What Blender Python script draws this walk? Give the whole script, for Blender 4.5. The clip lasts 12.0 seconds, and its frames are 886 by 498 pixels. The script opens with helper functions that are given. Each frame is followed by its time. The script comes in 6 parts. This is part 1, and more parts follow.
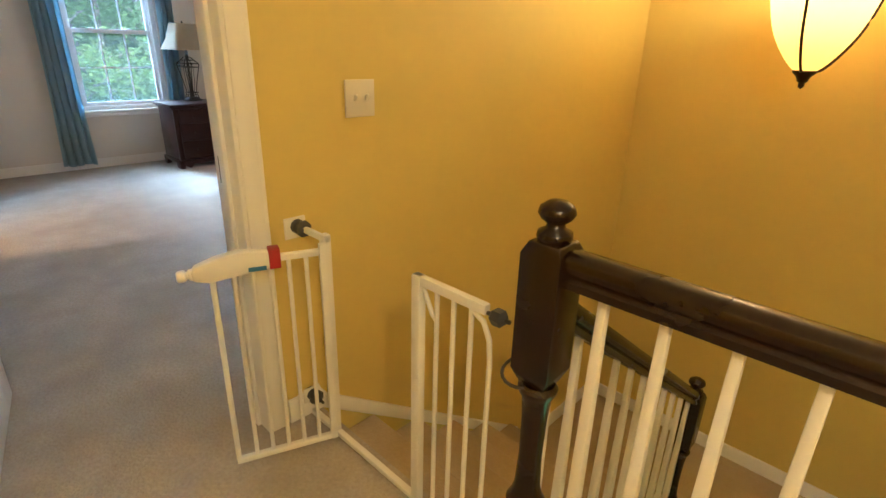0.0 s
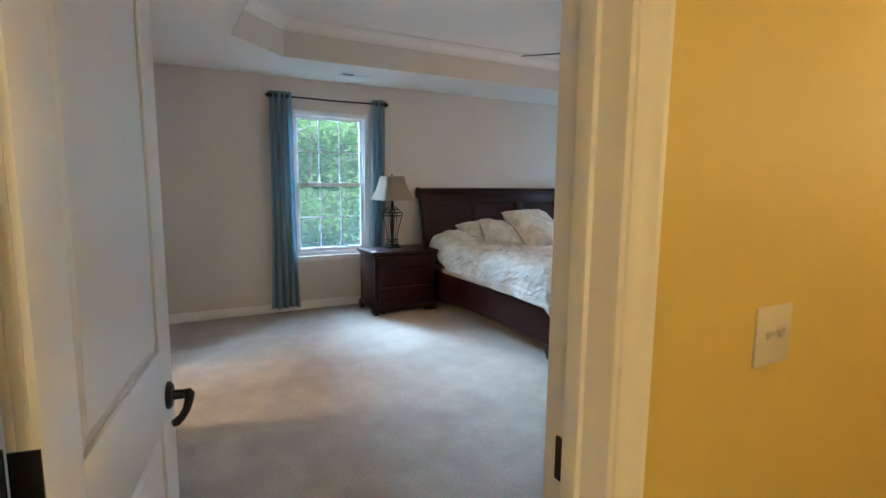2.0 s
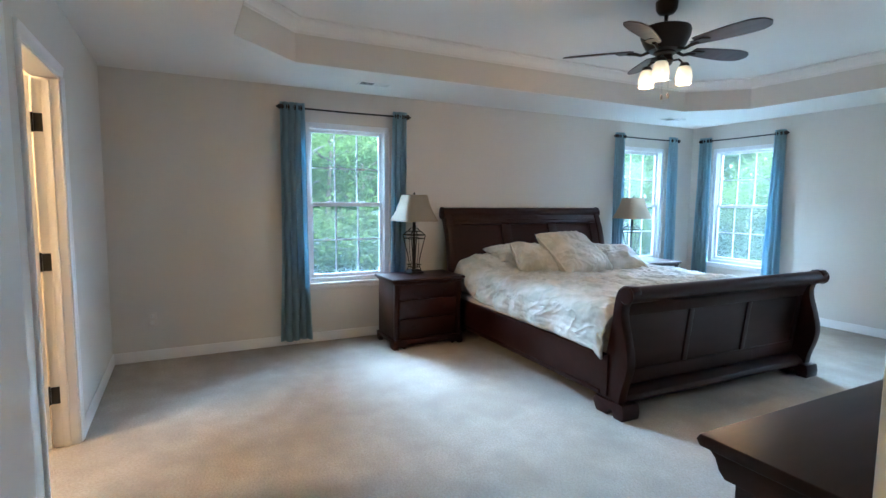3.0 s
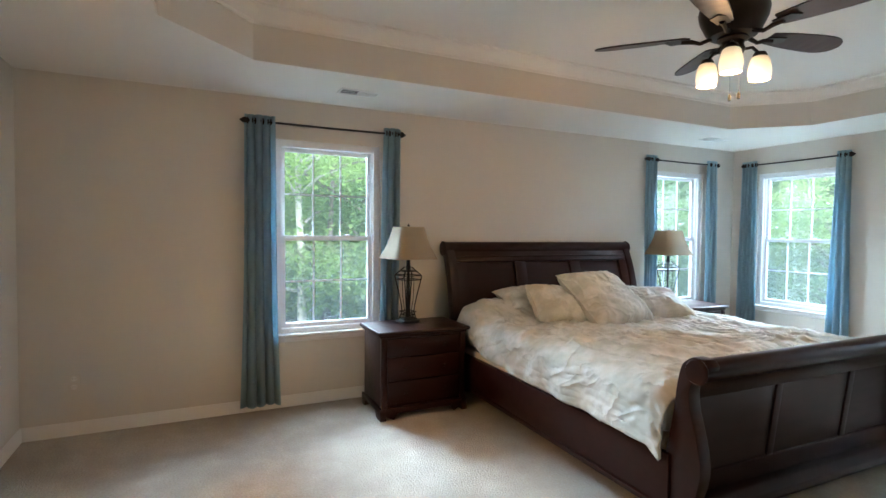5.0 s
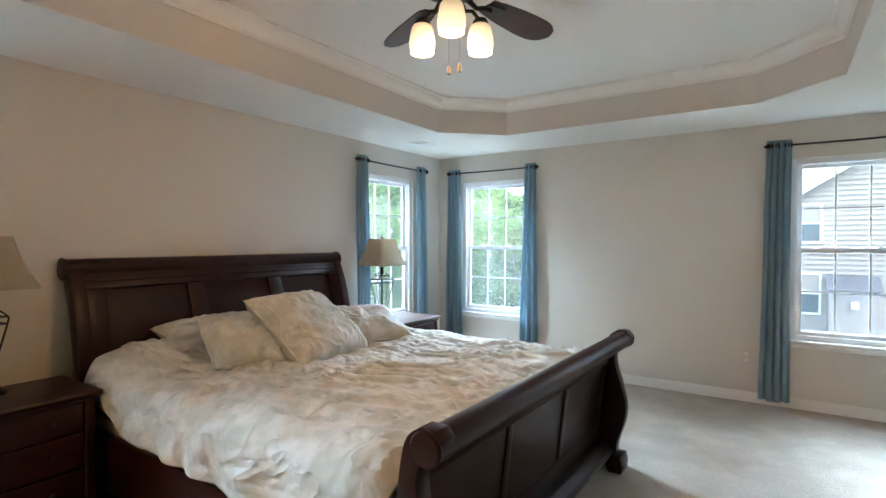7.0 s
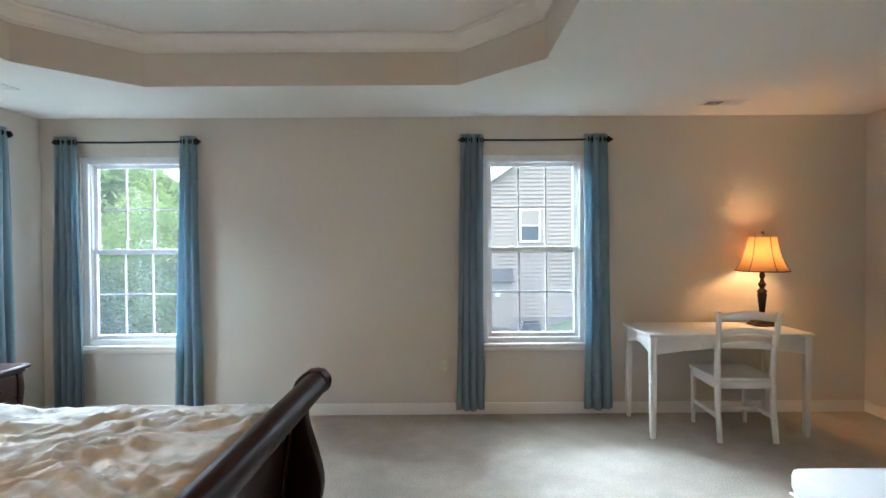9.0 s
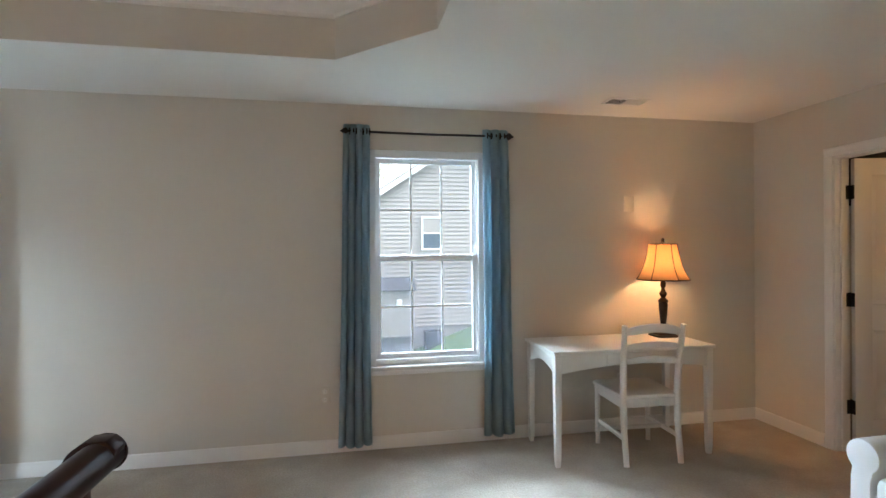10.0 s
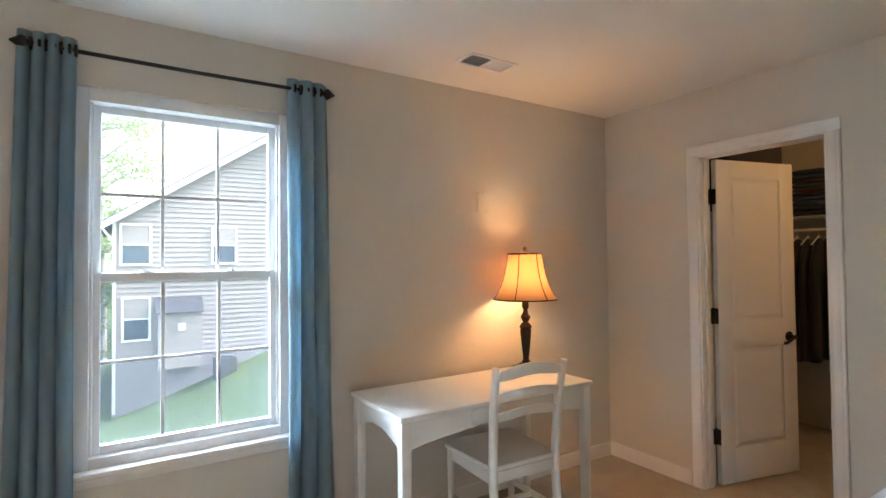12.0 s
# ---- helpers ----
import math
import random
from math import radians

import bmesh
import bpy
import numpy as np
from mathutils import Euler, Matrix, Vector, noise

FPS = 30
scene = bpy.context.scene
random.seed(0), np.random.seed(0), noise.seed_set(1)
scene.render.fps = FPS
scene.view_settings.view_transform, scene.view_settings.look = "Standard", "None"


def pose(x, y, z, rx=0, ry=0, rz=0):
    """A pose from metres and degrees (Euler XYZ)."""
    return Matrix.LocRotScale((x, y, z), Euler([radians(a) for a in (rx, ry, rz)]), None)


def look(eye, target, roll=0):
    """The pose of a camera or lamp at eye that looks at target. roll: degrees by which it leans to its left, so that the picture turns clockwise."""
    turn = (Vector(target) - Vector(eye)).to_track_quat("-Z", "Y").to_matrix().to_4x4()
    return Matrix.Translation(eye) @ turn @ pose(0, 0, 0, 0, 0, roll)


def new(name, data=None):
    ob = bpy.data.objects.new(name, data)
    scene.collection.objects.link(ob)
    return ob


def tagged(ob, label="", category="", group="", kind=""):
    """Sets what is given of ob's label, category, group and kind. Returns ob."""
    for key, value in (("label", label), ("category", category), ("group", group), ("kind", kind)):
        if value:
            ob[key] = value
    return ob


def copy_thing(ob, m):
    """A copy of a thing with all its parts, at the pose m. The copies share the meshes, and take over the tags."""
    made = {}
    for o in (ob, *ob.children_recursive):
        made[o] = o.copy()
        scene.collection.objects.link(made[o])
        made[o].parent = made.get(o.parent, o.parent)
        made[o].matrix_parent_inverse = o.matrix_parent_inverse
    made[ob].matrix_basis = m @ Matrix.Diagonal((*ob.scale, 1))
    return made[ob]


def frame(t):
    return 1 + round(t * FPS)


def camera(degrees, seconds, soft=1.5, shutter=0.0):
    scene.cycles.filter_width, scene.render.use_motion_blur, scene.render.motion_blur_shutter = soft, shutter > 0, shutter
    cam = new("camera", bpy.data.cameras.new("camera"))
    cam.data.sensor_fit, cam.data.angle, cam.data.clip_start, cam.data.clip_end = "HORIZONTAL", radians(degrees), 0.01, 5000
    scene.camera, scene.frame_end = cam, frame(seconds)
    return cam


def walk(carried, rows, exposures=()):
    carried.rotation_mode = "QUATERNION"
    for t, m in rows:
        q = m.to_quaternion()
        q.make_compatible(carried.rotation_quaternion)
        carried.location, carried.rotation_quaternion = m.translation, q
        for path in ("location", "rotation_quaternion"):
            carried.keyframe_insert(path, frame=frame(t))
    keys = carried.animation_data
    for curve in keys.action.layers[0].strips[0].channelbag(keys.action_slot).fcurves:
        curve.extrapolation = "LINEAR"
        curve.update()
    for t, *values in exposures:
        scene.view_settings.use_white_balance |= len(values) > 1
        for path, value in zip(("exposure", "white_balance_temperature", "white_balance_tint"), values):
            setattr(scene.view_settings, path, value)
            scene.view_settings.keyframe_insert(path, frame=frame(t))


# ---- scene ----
cam = camera(82.0, 12.0)
PATH = [
    (0, (0.112, 0.171, 1.259), (-1.176, 1.518, 0.532), 1.6),
    (0.5, (-0.052, 0.141, 1.287), (-1.381, 1.472, 0.607), 1.6),
    (1, (-0.273, 0.173, 1.344), (-1.719, 1.435, 0.782), 0.9),
    (1.5, (-0.502, 0.19, 1.367), (-2.127, 1.299, 1.003), 0.3),
    (2, (-0.763, 0.193, 1.394), (-2.495, 1.158, 1.133), 0.6),
    (2.5, (-1.01, 0.269, 1.383), (-2.774, 1.186, 1.165), 0.6),
    (3, (-1.288, 0.393, 1.396), (-3.063, 1.295, 1.207), 0.5),
    (3.4, (-1.486, 0.479, 1.397), (-3.277, 1.355, 1.236), 0.5),
    (3.7, (-1.645, 0.502, 1.409), (-3.44, 1.375, 1.273), 0.5),
    (5.3, (-2.212, 0.976, 1.417), (-4.008, 1.856, 1.372), 0.6),
    (5.5, (-2.326, 1.022, 1.429), (-4.086, 1.971, 1.384), 0.5),
    (6, (-2.445, 1.206, 1.41), (-4.046, 2.405, 1.374), 0.3),
    (6.5, (-2.584, 1.422, 1.438), (-3.937, 2.895, 1.406), 0.1),
    (7, (-2.702, 1.629, 1.427), (-3.81, 3.294, 1.396), -0.0),
    (7.5, (-2.848, 1.886, 1.417), (-3.655, 3.716, 1.386), -0.0),
    (7.7, (-2.872, 1.998, 1.4), (-3.547, 3.88, 1.373), -0.0),
    (9.3, (-2.986, 2.875, 1.425), (-2.853, 4.87, 1.398), -0.4),
    (9.5, (-2.93, 2.986, 1.412), (-2.716, 4.975, 1.395), -0.4),
    (10, (-2.819, 3.242, 1.42), (-2.439, 5.205, 1.418), -0.4),
    (10.5, (-2.776, 3.555, 1.426), (-2.223, 5.477, 1.429), -0.4),
    (11, (-2.735, 3.837, 1.412), (-1.969, 5.685, 1.429), -0.4),
    (11.5, (-2.605, 4.121, 1.421), (-1.662, 5.884, 1.449), -0.6),
    (12, (-2.507, 4.404, 1.407), (-1.428, 6.087, 1.453), -0.6),
]
EXPOSURE = [(0.0, 2.25, 5000, 6), (0.8, 2.15, 5000, 6), (1.5, 1.9, 4950, 5), (2.0, 1.9, 5000, 5), (2.5, 1.9, 4900, 4), (3.0, 2.05, 4850, 4), (3.5, 2.05, 5400, 7), (5.5, 1.97, 5850, 8),
            (7.5, 1.85, 6050, 11), (9.5, 1.5, 6250, 13), (12.0, 1.82, 6250, 15)]
walk(cam, [(t, look(eye, target, roll)) for t, eye, target, roll in PATH], EXPOSURE)

# ---- light ----
WORLD = bpy.data.worlds.new("world")
scene.world = WORLD
WORLD.use_nodes = True
wn = WORLD.node_tree.nodes
sky = wn.new("ShaderNodeTexSky")
sky.sky_type, sky.sun_disc = "NISHITA", False
sky.sun_elevation, sky.sun_rotation = radians(41), radians(101)
sky.air_density, sky.dust_density = 1.0, 2.0
# bright even cloud over most of the sky
cloud = wn.new("ShaderNodeMix")
cloud.data_type = "RGBA"
cloud.inputs[0].default_value, cloud.inputs[7].default_value = 0.75, (7.2, 8.2, 9.2, 1)
WORLD.node_tree.links.new(sky.outputs[0], cloud.inputs[6])
WORLD.node_tree.links.new(cloud.outputs[2], wn["Background"].inputs[0])
wn["Background"].inputs[1].default_value = 0.15

SUN = new("sun", bpy.data.lights.new("sun", "SUN"))
SUN.data.energy, SUN.data.angle, SUN.data.color = 3.2, radians(15), (1.0, 0.97, 0.92)
SUN.matrix_world = look((0, 0, 30), (-20, 4, 12))


def lamp(name, kind, at, power, colour, size=0.05, to=None, wide=0.0):
    """A lamp, of the place unless noted, of that power in watts."""
    ob = new(name, bpy.data.lights.new(name, kind))
    ob.data.energy, ob.data.color = power, colour
    if kind == "AREA":
        ob.data.shape, ob.data.size, ob.data.size_y = "RECTANGLE", wide, size
        ob.matrix_world = look(at, to)
    else:
        ob.data.shadow_soft_size = size
        ob.location = at
    return ob


DAY = (0.72, 0.89, 1.0)
WARM = (1.0, 0.46, 0.10)
# skylight that falls in through each window
for at, to, power, cone in (((-11.9, 0.9, 4.5), (-6.3, 1.86, 1.35), 125, 76), ((-11.4, 8.2, 4.5), (-6.3, 5.91, 1.35), 165, 70),
                            ((-6.4, 12.5, 4.7), (-5.50, 6.9, 1.35), 270, 85), ((-2.9, 12.5, 4.7), (-2.22, 6.9, 1.35), 200, 90)):
    lamp("window_daylight", "AREA", at, power, DAY, 1.9, to, 3.4).data.spread = radians(cone)

# ---- materials ----


def mat(name, colour, rough=0.6, metal=0.0, other=None, scales=(3.0, 40.0), mix=(0.5, 0.3), bump=0.0, bump_scale=200.0,
        stretch=(1, 1, 1), coat=0.0, sheen=0.0, random=0.0, edge=0.18):
    """A surface whose colour wanders between two tones at two scales, with fine relief."""
    m = bpy.data.materials.new(name)
    m.use_nodes = True
    n, li = m.node_tree.nodes, m.node_tree.links
    p = n["Principled BSDF"]
    p.inputs["Roughness"].default_value, p.inputs["Metallic"].default_value = rough, metal
    p.inputs["Coat Weight"].default_value = coat
    p.inputs["Sheen Weight"].default_value = sheen
    other = other or tuple(c * 0.8 for c in colour)
    tc, mp = n.new("ShaderNodeTexCoord"), n.new("ShaderNodeMapping")
    mp.inputs["Scale"].default_value = stretch
    li.new(tc.outputs["Object"], mp.inputs[0])
    last = None
    for i, (s, w) in enumerate(zip(scales, mix)):
        tex = n.new("ShaderNodeTexNoise")
        tex.inputs["Scale"].default_value, tex.inputs["Detail"].default_value = s, 6
        li.new(mp.outputs[0], tex.inputs["Vector"])
        ramp = n.new("ShaderNodeMapRange")
        ramp.inputs[1].default_value, ramp.inputs[2].default_value = (0.5 - edge, 0.5 + edge) if i == 0 else (0.32, 0.68)
        ramp.inputs[3].default_value, ramp.inputs[4].default_value = 0.0, w
        li.new(tex.outputs[0], ramp.inputs[0])
        mx = n.new("ShaderNodeMix")
        mx.data_type = "RGBA"
        li.new(ramp.outputs[0], mx.inputs[0])
        if last is None:
            mx.inputs[6].default_value = (*colour, 1)
        else:
            li.new(last, mx.inputs[6])
        mx.inputs[7].default_value = (*other, 1)
        last = mx.outputs[2]
        if i == 0:
            rr = n.new("ShaderNodeMapRange")
            rr.inputs[3].default_value, rr.inputs[4].default_value = max(0.02, rough - 0.08), min(1, rough + 0.08)
            li.new(tex.outputs[0], rr.inputs[0])
            li.new(rr.outputs[0], p.inputs["Roughness"])
    if random:
        oi, hs = n.new("ShaderNodeObjectInfo"), n.new("ShaderNodeHueSaturation")
        mr = n.new("ShaderNodeMapRange")
        mr.inputs[3].default_value, mr.inputs[4].default_value = 1 - random, 1 + random
        li.new(oi.outputs["Random"], mr.inputs[0])
        li.new(mr.outputs[0], hs.inputs["Value"])
        li.new(last, hs.inputs["Color"])
        last = hs.outputs[0]
    li.new(last, p.inputs["Base Color"])
    if bump:
        tex, b = n.new("ShaderNodeTexNoise"), n.new("ShaderNodeBump")
        tex.inputs["Scale"].default_value, tex.inputs["Detail"].default_value = bump_scale, 3
        b.inputs["Strength"].default_value, b.inputs["Distance"].default_value = bump, 0.01
        li.new(mp.outputs[0], tex.inputs["Vector"])
        li.new(tex.outputs[0], b.inputs["Height"])
        li.new(b.outputs[0], p.inputs["Normal"])
    return m


def translucent(m, share, colour):
    """Lets part of the light through a thin cloth or shade."""
    n, li = m.node_tree.nodes, m.node_tree.links
    t, mx = n.new("ShaderNodeBsdfTranslucent"), n.new("ShaderNodeMixShader")
    t.inputs[0].default_value = (*colour, 1)
    mx.inputs[0].default_value = share
    li.new(n["Principled BSDF"].outputs[0], mx.inputs[1])
    li.new(t.outputs[0], mx.inputs[2])
    li.new(mx.outputs[0], n["Material Output"].inputs[0])
    return m


def glowing(name, colour, strength):
    m = mat(name, (0.8, 0.75, 0.65), 0.4)
    p = m.node_tree.nodes["Principled BSDF"]
    p.inputs["Emission Color"].default_value = (*colour, 1)
    p.inputs["Emission Strength"].default_value = strength
    return m


PAINT = mat("wall_paint", (0.64, 0.608, 0.55), 0.62, other=(0.605, 0.573, 0.515), scales=(1.3, 25), mix=(0.5, 0.3), bump=0.03, bump_scale=350)
HALLP = mat("golden_hall_paint", (0.64, 0.51, 0.13), 0.6, other=(0.60, 0.475, 0.116), scales=(1.3, 25), mix=(0.5, 0.3), bump=0.03, bump_scale=350)
CEIL = mat("ceiling_paint", (0.80, 0.78, 0.74), 0.9, other=(0.77, 0.75, 0.71), scales=(1.1, 30), bump=0.04, bump_scale=260)
TRIM = mat("trim_paint", (0.80, 0.79, 0.77), 0.34, other=(0.76, 0.75, 0.73), scales=(2, 60), mix=(0.4, 0.2), bump=0.01)
DOORP = mat("door_paint", (0.74, 0.735, 0.72), 0.36, other=(0.70, 0.69, 0.675), scales=(2, 60), mix=(0.4, 0.2), bump=0.015, bump_scale=120)
VINYL = mat("window_vinyl", (0.82, 0.84, 0.86), 0.3, scales=(4, 50), mix=(0.15, 0.1))
WHITEP = mat("white_furniture_paint", (0.78, 0.77, 0.74), 0.38, other=(0.70, 0.69, 0.66), scales=(3, 70), mix=(0.35, 0.2), bump=0.01)
CARPET = mat("carpet", (0.50, 0.455, 0.395), 0.98, other=(0.27, 0.232, 0.185), scales=(2.0, 6.0, 70), mix=(0.36, 0.36, 0.42), bump=0.7, bump_scale=90, edge=0.09)
# same carpet on the stairs, its colour tanned to carry the warm lamplight
STAIRC = mat("warm_tinted_stair_carpet", (0.46, 0.365, 0.23), 0.98, other=(0.31, 0.245, 0.15), scales=(4.0, 70), mix=(0.5, 0.4), bump=0.4, bump_scale=160, sheen=0.2)
MAHOG = mat("mahogany", (0.027, 0.0065, 0.005), 0.34, other=(0.012, 0.0035, 0.003), scales=(3, 26), mix=(0.6, 0.5), stretch=(6, 1, 6), bump=0.004, bump_scale=60)
MAHOG.node_tree.nodes["Principled BSDF"].inputs["Specular IOR Level"].default_value = 0.24
RAILW = mat("stained_rail_wood", (0.017, 0.007, 0.0035), 0.26, other=(0.012, 0.005, 0.003), scales=(3, 30), mix=(0.35, 0.15), stretch=(2, 2, 2))
BRONZE = mat("dark_bronze", (0.018, 0.013, 0.011), 0.38, 0.6, other=(0.035, 0.02, 0.014), scales=(20, 90), mix=(0.5, 0.4))
BLACKM = mat("black_metal", (0.012, 0.012, 0.013), 0.42, 0.4, scales=(20, 90))
CURT = translucent(mat("blue_curtain_cloth", (0.28, 0.375, 0.42), 0.8, other=(0.245, 0.335, 0.38), scales=(5, 300), mix=(0.5, 0.4), stretch=(1, 1, 0.25), bump=0.08, bump_scale=500, sheen=0.2), 0.5, (0.36, 0.55, 0.655))
SHADE = translucent(mat("lamp_shade_linen", (0.42, 0.35, 0.25), 0.85, other=(0.37, 0.30, 0.21), scales=(8, 250), bump=0.05), 0.35, (0.6, 0.52, 0.4))
SHEET = mat("white_sheet", (0.74, 0.73, 0.70), 0.85, scales=(4, 60), mix=(0.3, 0.2), bump=0.05, bump_scale=300)
QUILT = mat("floral_comforter", (0.57, 0.59, 0.585), 0.8, other=(0.34, 0.375, 0.345), scales=(8, 24), mix=(0.55, 0.3), edge=0.08)
# tan blooms between the sage ones, and fine creases of washed cotton
qn, ql = QUILT.node_tree.nodes, QUILT.node_tree.links
q1, q2, q3, q4 = qn.new("ShaderNodeTexCoord"), qn.new("ShaderNodeTexNoise"), qn.new("ShaderNodeMapRange"), qn.new("ShaderNodeMix")
q2.inputs["Scale"].default_value, q2.inputs["Detail"].default_value, q2.inputs["Distortion"].default_value = 5.0, 4.0, 0.8
q3.inputs[1].default_value, q3.inputs[2].default_value, q3.inputs[3].default_value, q3.inputs[4].default_value = 0.50, 0.64, 0.0, 0.24
q4.data_type = "RGBA"
q4.inputs[7].default_value = (0.52, 0.42, 0.30, 1)
ql.new(q1.outputs["Object"], q2.inputs["Vector"])
ql.new(q2.outputs[0], q3.inputs[0])
ql.new(q3.outputs[0], q4.inputs[0])
ql.new(qn["Principled BSDF"].inputs["Base Color"].links[0].from_socket, q4.inputs[6])
ql.new(q4.outputs[2], qn["Principled BSDF"].inputs["Base Color"])
qc, qx, qa, qb = qn.new("ShaderNodeTexCoord"), qn.new("ShaderNodeTexNoise"), qn.new("ShaderNodeMath"), qn.new("ShaderNodeMath")
qx.inputs["Scale"].default_value, qx.inputs["Detail"].default_value, qx.inputs["Distortion"].default_value = 4.4, 2.0, 0.7
qa.operation, qa.inputs[1].default_value = "SUBTRACT", 0.5
qb.operation = "ABSOLUTE"
qm, qp, qu = qn.new("ShaderNodeMapRange"), qn.new("ShaderNodeMath"), qn.new("ShaderNodeBump")
qm.inputs[1].default_value, qm.inputs[2].default_value, qm.inputs[3].default_value, qm.inputs[4].default_value = 0.0, 0.16, 1.0, 0.0
qp.operation, qp.inputs[1].default_value = "POWER", 2.0
qu.inputs["Strength"].default_value, qu.inputs["Distance"].default_value = 0.45, 0.018
ql.new(qc.outputs["Object"], qx.inputs["Vector"])
ql.new(qx.outputs[0], qa.inputs[0])
ql.new(qa.outputs[0], qb.inputs[0])
ql.new(qb.outputs[0], qm.inputs[0])
ql.new(qm.outputs[0], qp.inputs[0])
ql.new(qp.outputs[0], qu.inputs["Height"])
ql.new(qu.outputs[0], qn["Principled BSDF"].inputs["Normal"])
BLADE = mat("fan_blade_wood", (0.05, 0.026, 0.02), 0.4, other=(0.025, 0.013, 0.01), scales=(4, 40), stretch=(1, 7, 7), coat=0.2)
IVORY = mat("ivory_plate", (0.66, 0.62, 0.55), 0.4, scales=(5, 60), mix=(0.2, 0.1))
PLASTIC = mat("white_plastic", (0.78, 0.76, 0.71), 0.4, scales=(5, 60), mix=(0.2, 0.1))
REDP = mat("red_plastic", (0.34, 0.012, 0.012), 0.35)
BLUEP = mat("blue_badge", (0.05, 0.2, 0.42), 0.35)
GREYP = mat("dark_grey_plastic", (0.05, 0.05, 0.055), 0.5)
LEATHER = mat("white_upholstery", (0.76, 0.76, 0.77), 0.5, other=(0.70, 0.70, 0.71), scales=(3, 90), mix=(0.4, 0.3), bump=0.05, bump_scale=220)
FROST = glowing("lit_frosted_glass", (1.0, 0.70, 0.36), 1.0)
# the glass glows most round the bulb, low in the shade
fn0 = FROST.node_tree
fc0, fx0, fr0 = fn0.nodes.new("ShaderNodeTexCoord"), fn0.nodes.new("ShaderNodeSeparateXYZ"), fn0.nodes.new("ShaderNodeMapRange")
fr0.inputs[1].default_value, fr0.inputs[2].default_value, fr0.inputs[3].default_value, fr0.inputs[4].default_value = 2.225, 2.325, 0.46, 0.10
fn0.links.new(fc0.outputs["Object"], fx0.inputs[0])
fn0.links.new(fx0.outputs["Z"], fr0.inputs[0])
fn0.links.new(fr0.outputs[0], fn0.nodes["Principled BSDF"].inputs["Emission Strength"])
AMBER = translucent(glowing("lit_amber_glass", (1.0, 0.64, 0.20), 9.0), 0.55, (0.62, 0.37, 0.105))
# the bowl glows brightest round the bulb, towards its rim
an = AMBER.node_tree
ac0, ax0, ar0 = an.nodes.new("ShaderNodeTexCoord"), an.nodes.new("ShaderNodeSeparateXYZ"), an.nodes.new("ShaderNodeMapRange")
ar0.inputs[1].default_value, ar0.inputs[2].default_value, ar0.inputs[3].default_value, ar0.inputs[4].default_value = 1.32, 1.62, 0.06, 1.0
an.links.new(ac0.outputs["Object"], ax0.inputs[0])
an.links.new(ax0.outputs["Z"], ar0.inputs[0])
an.links.new(ar0.outputs[0], an.nodes["Principled BSDF"].inputs["Emission Strength"])
BULB = glowing("lit_bulb", (1.0, 0.75, 0.4), 25.0)
LITSHADE = translucent(mat("amber_shade_cloth", (0.38, 0.20, 0.08), 0.8, other=(0.32, 0.165, 0.06), scales=(10, 200), bump=0.05), 0.18, (0.62, 0.33, 0.145))
SCREEN = bpy.data.materials.new("insect_screen_mesh")
SCREEN.use_nodes = True
sn, sl = SCREEN.node_tree.nodes, SCREEN.node_tree.links
st, sm = sn.new("ShaderNodeBsdfTransparent"), sn.new("ShaderNodeMixShader")
sn["Principled BSDF"].inputs["Base Color"].default_value = (0.10, 0.125, 0.21, 1)
sm.inputs[0].default_value = 0.13
sl.new(st.outputs[0], sm.inputs[1])
sl.new(sn["Principled BSDF"].outputs[0], sm.inputs[2])
sl.new(sm.outputs[0], sn["Material Output"].inputs[0])
GLASS = bpy.data.materials.new("window_glass")
GLASS.use_nodes = True
gn = GLASS.node_tree.nodes["Principled BSDF"]
gn.inputs["Transmission Weight"].default_value, gn.inputs["Roughness"].default_value, gn.inputs["IOR"].default_value = 1.0, 0.0, 1.45
gn.inputs["Base Color"].default_value = (0.95, 0.98, 0.97, 1)
# a small translucent share lays a pale haze over the view outside
gt0, gm0 = GLASS.node_tree.nodes.new("ShaderNodeBsdfTranslucent"), GLASS.node_tree.nodes.new("ShaderNodeMixShader")
gt0.inputs[0].default_value = (0.84, 0.88, 0.92, 1)
gm0.inputs[0].default_value = 0.008
GLASS.node_tree.links.new(gn.outputs[0], gm0.inputs[1])
GLASS.node_tree.links.new(gt0.outputs[0], gm0.inputs[2])
GLASS.node_tree.links.new(gm0.outputs[0], GLASS.node_tree.nodes["Material Output"].inputs[0])

# ---- building tools ----


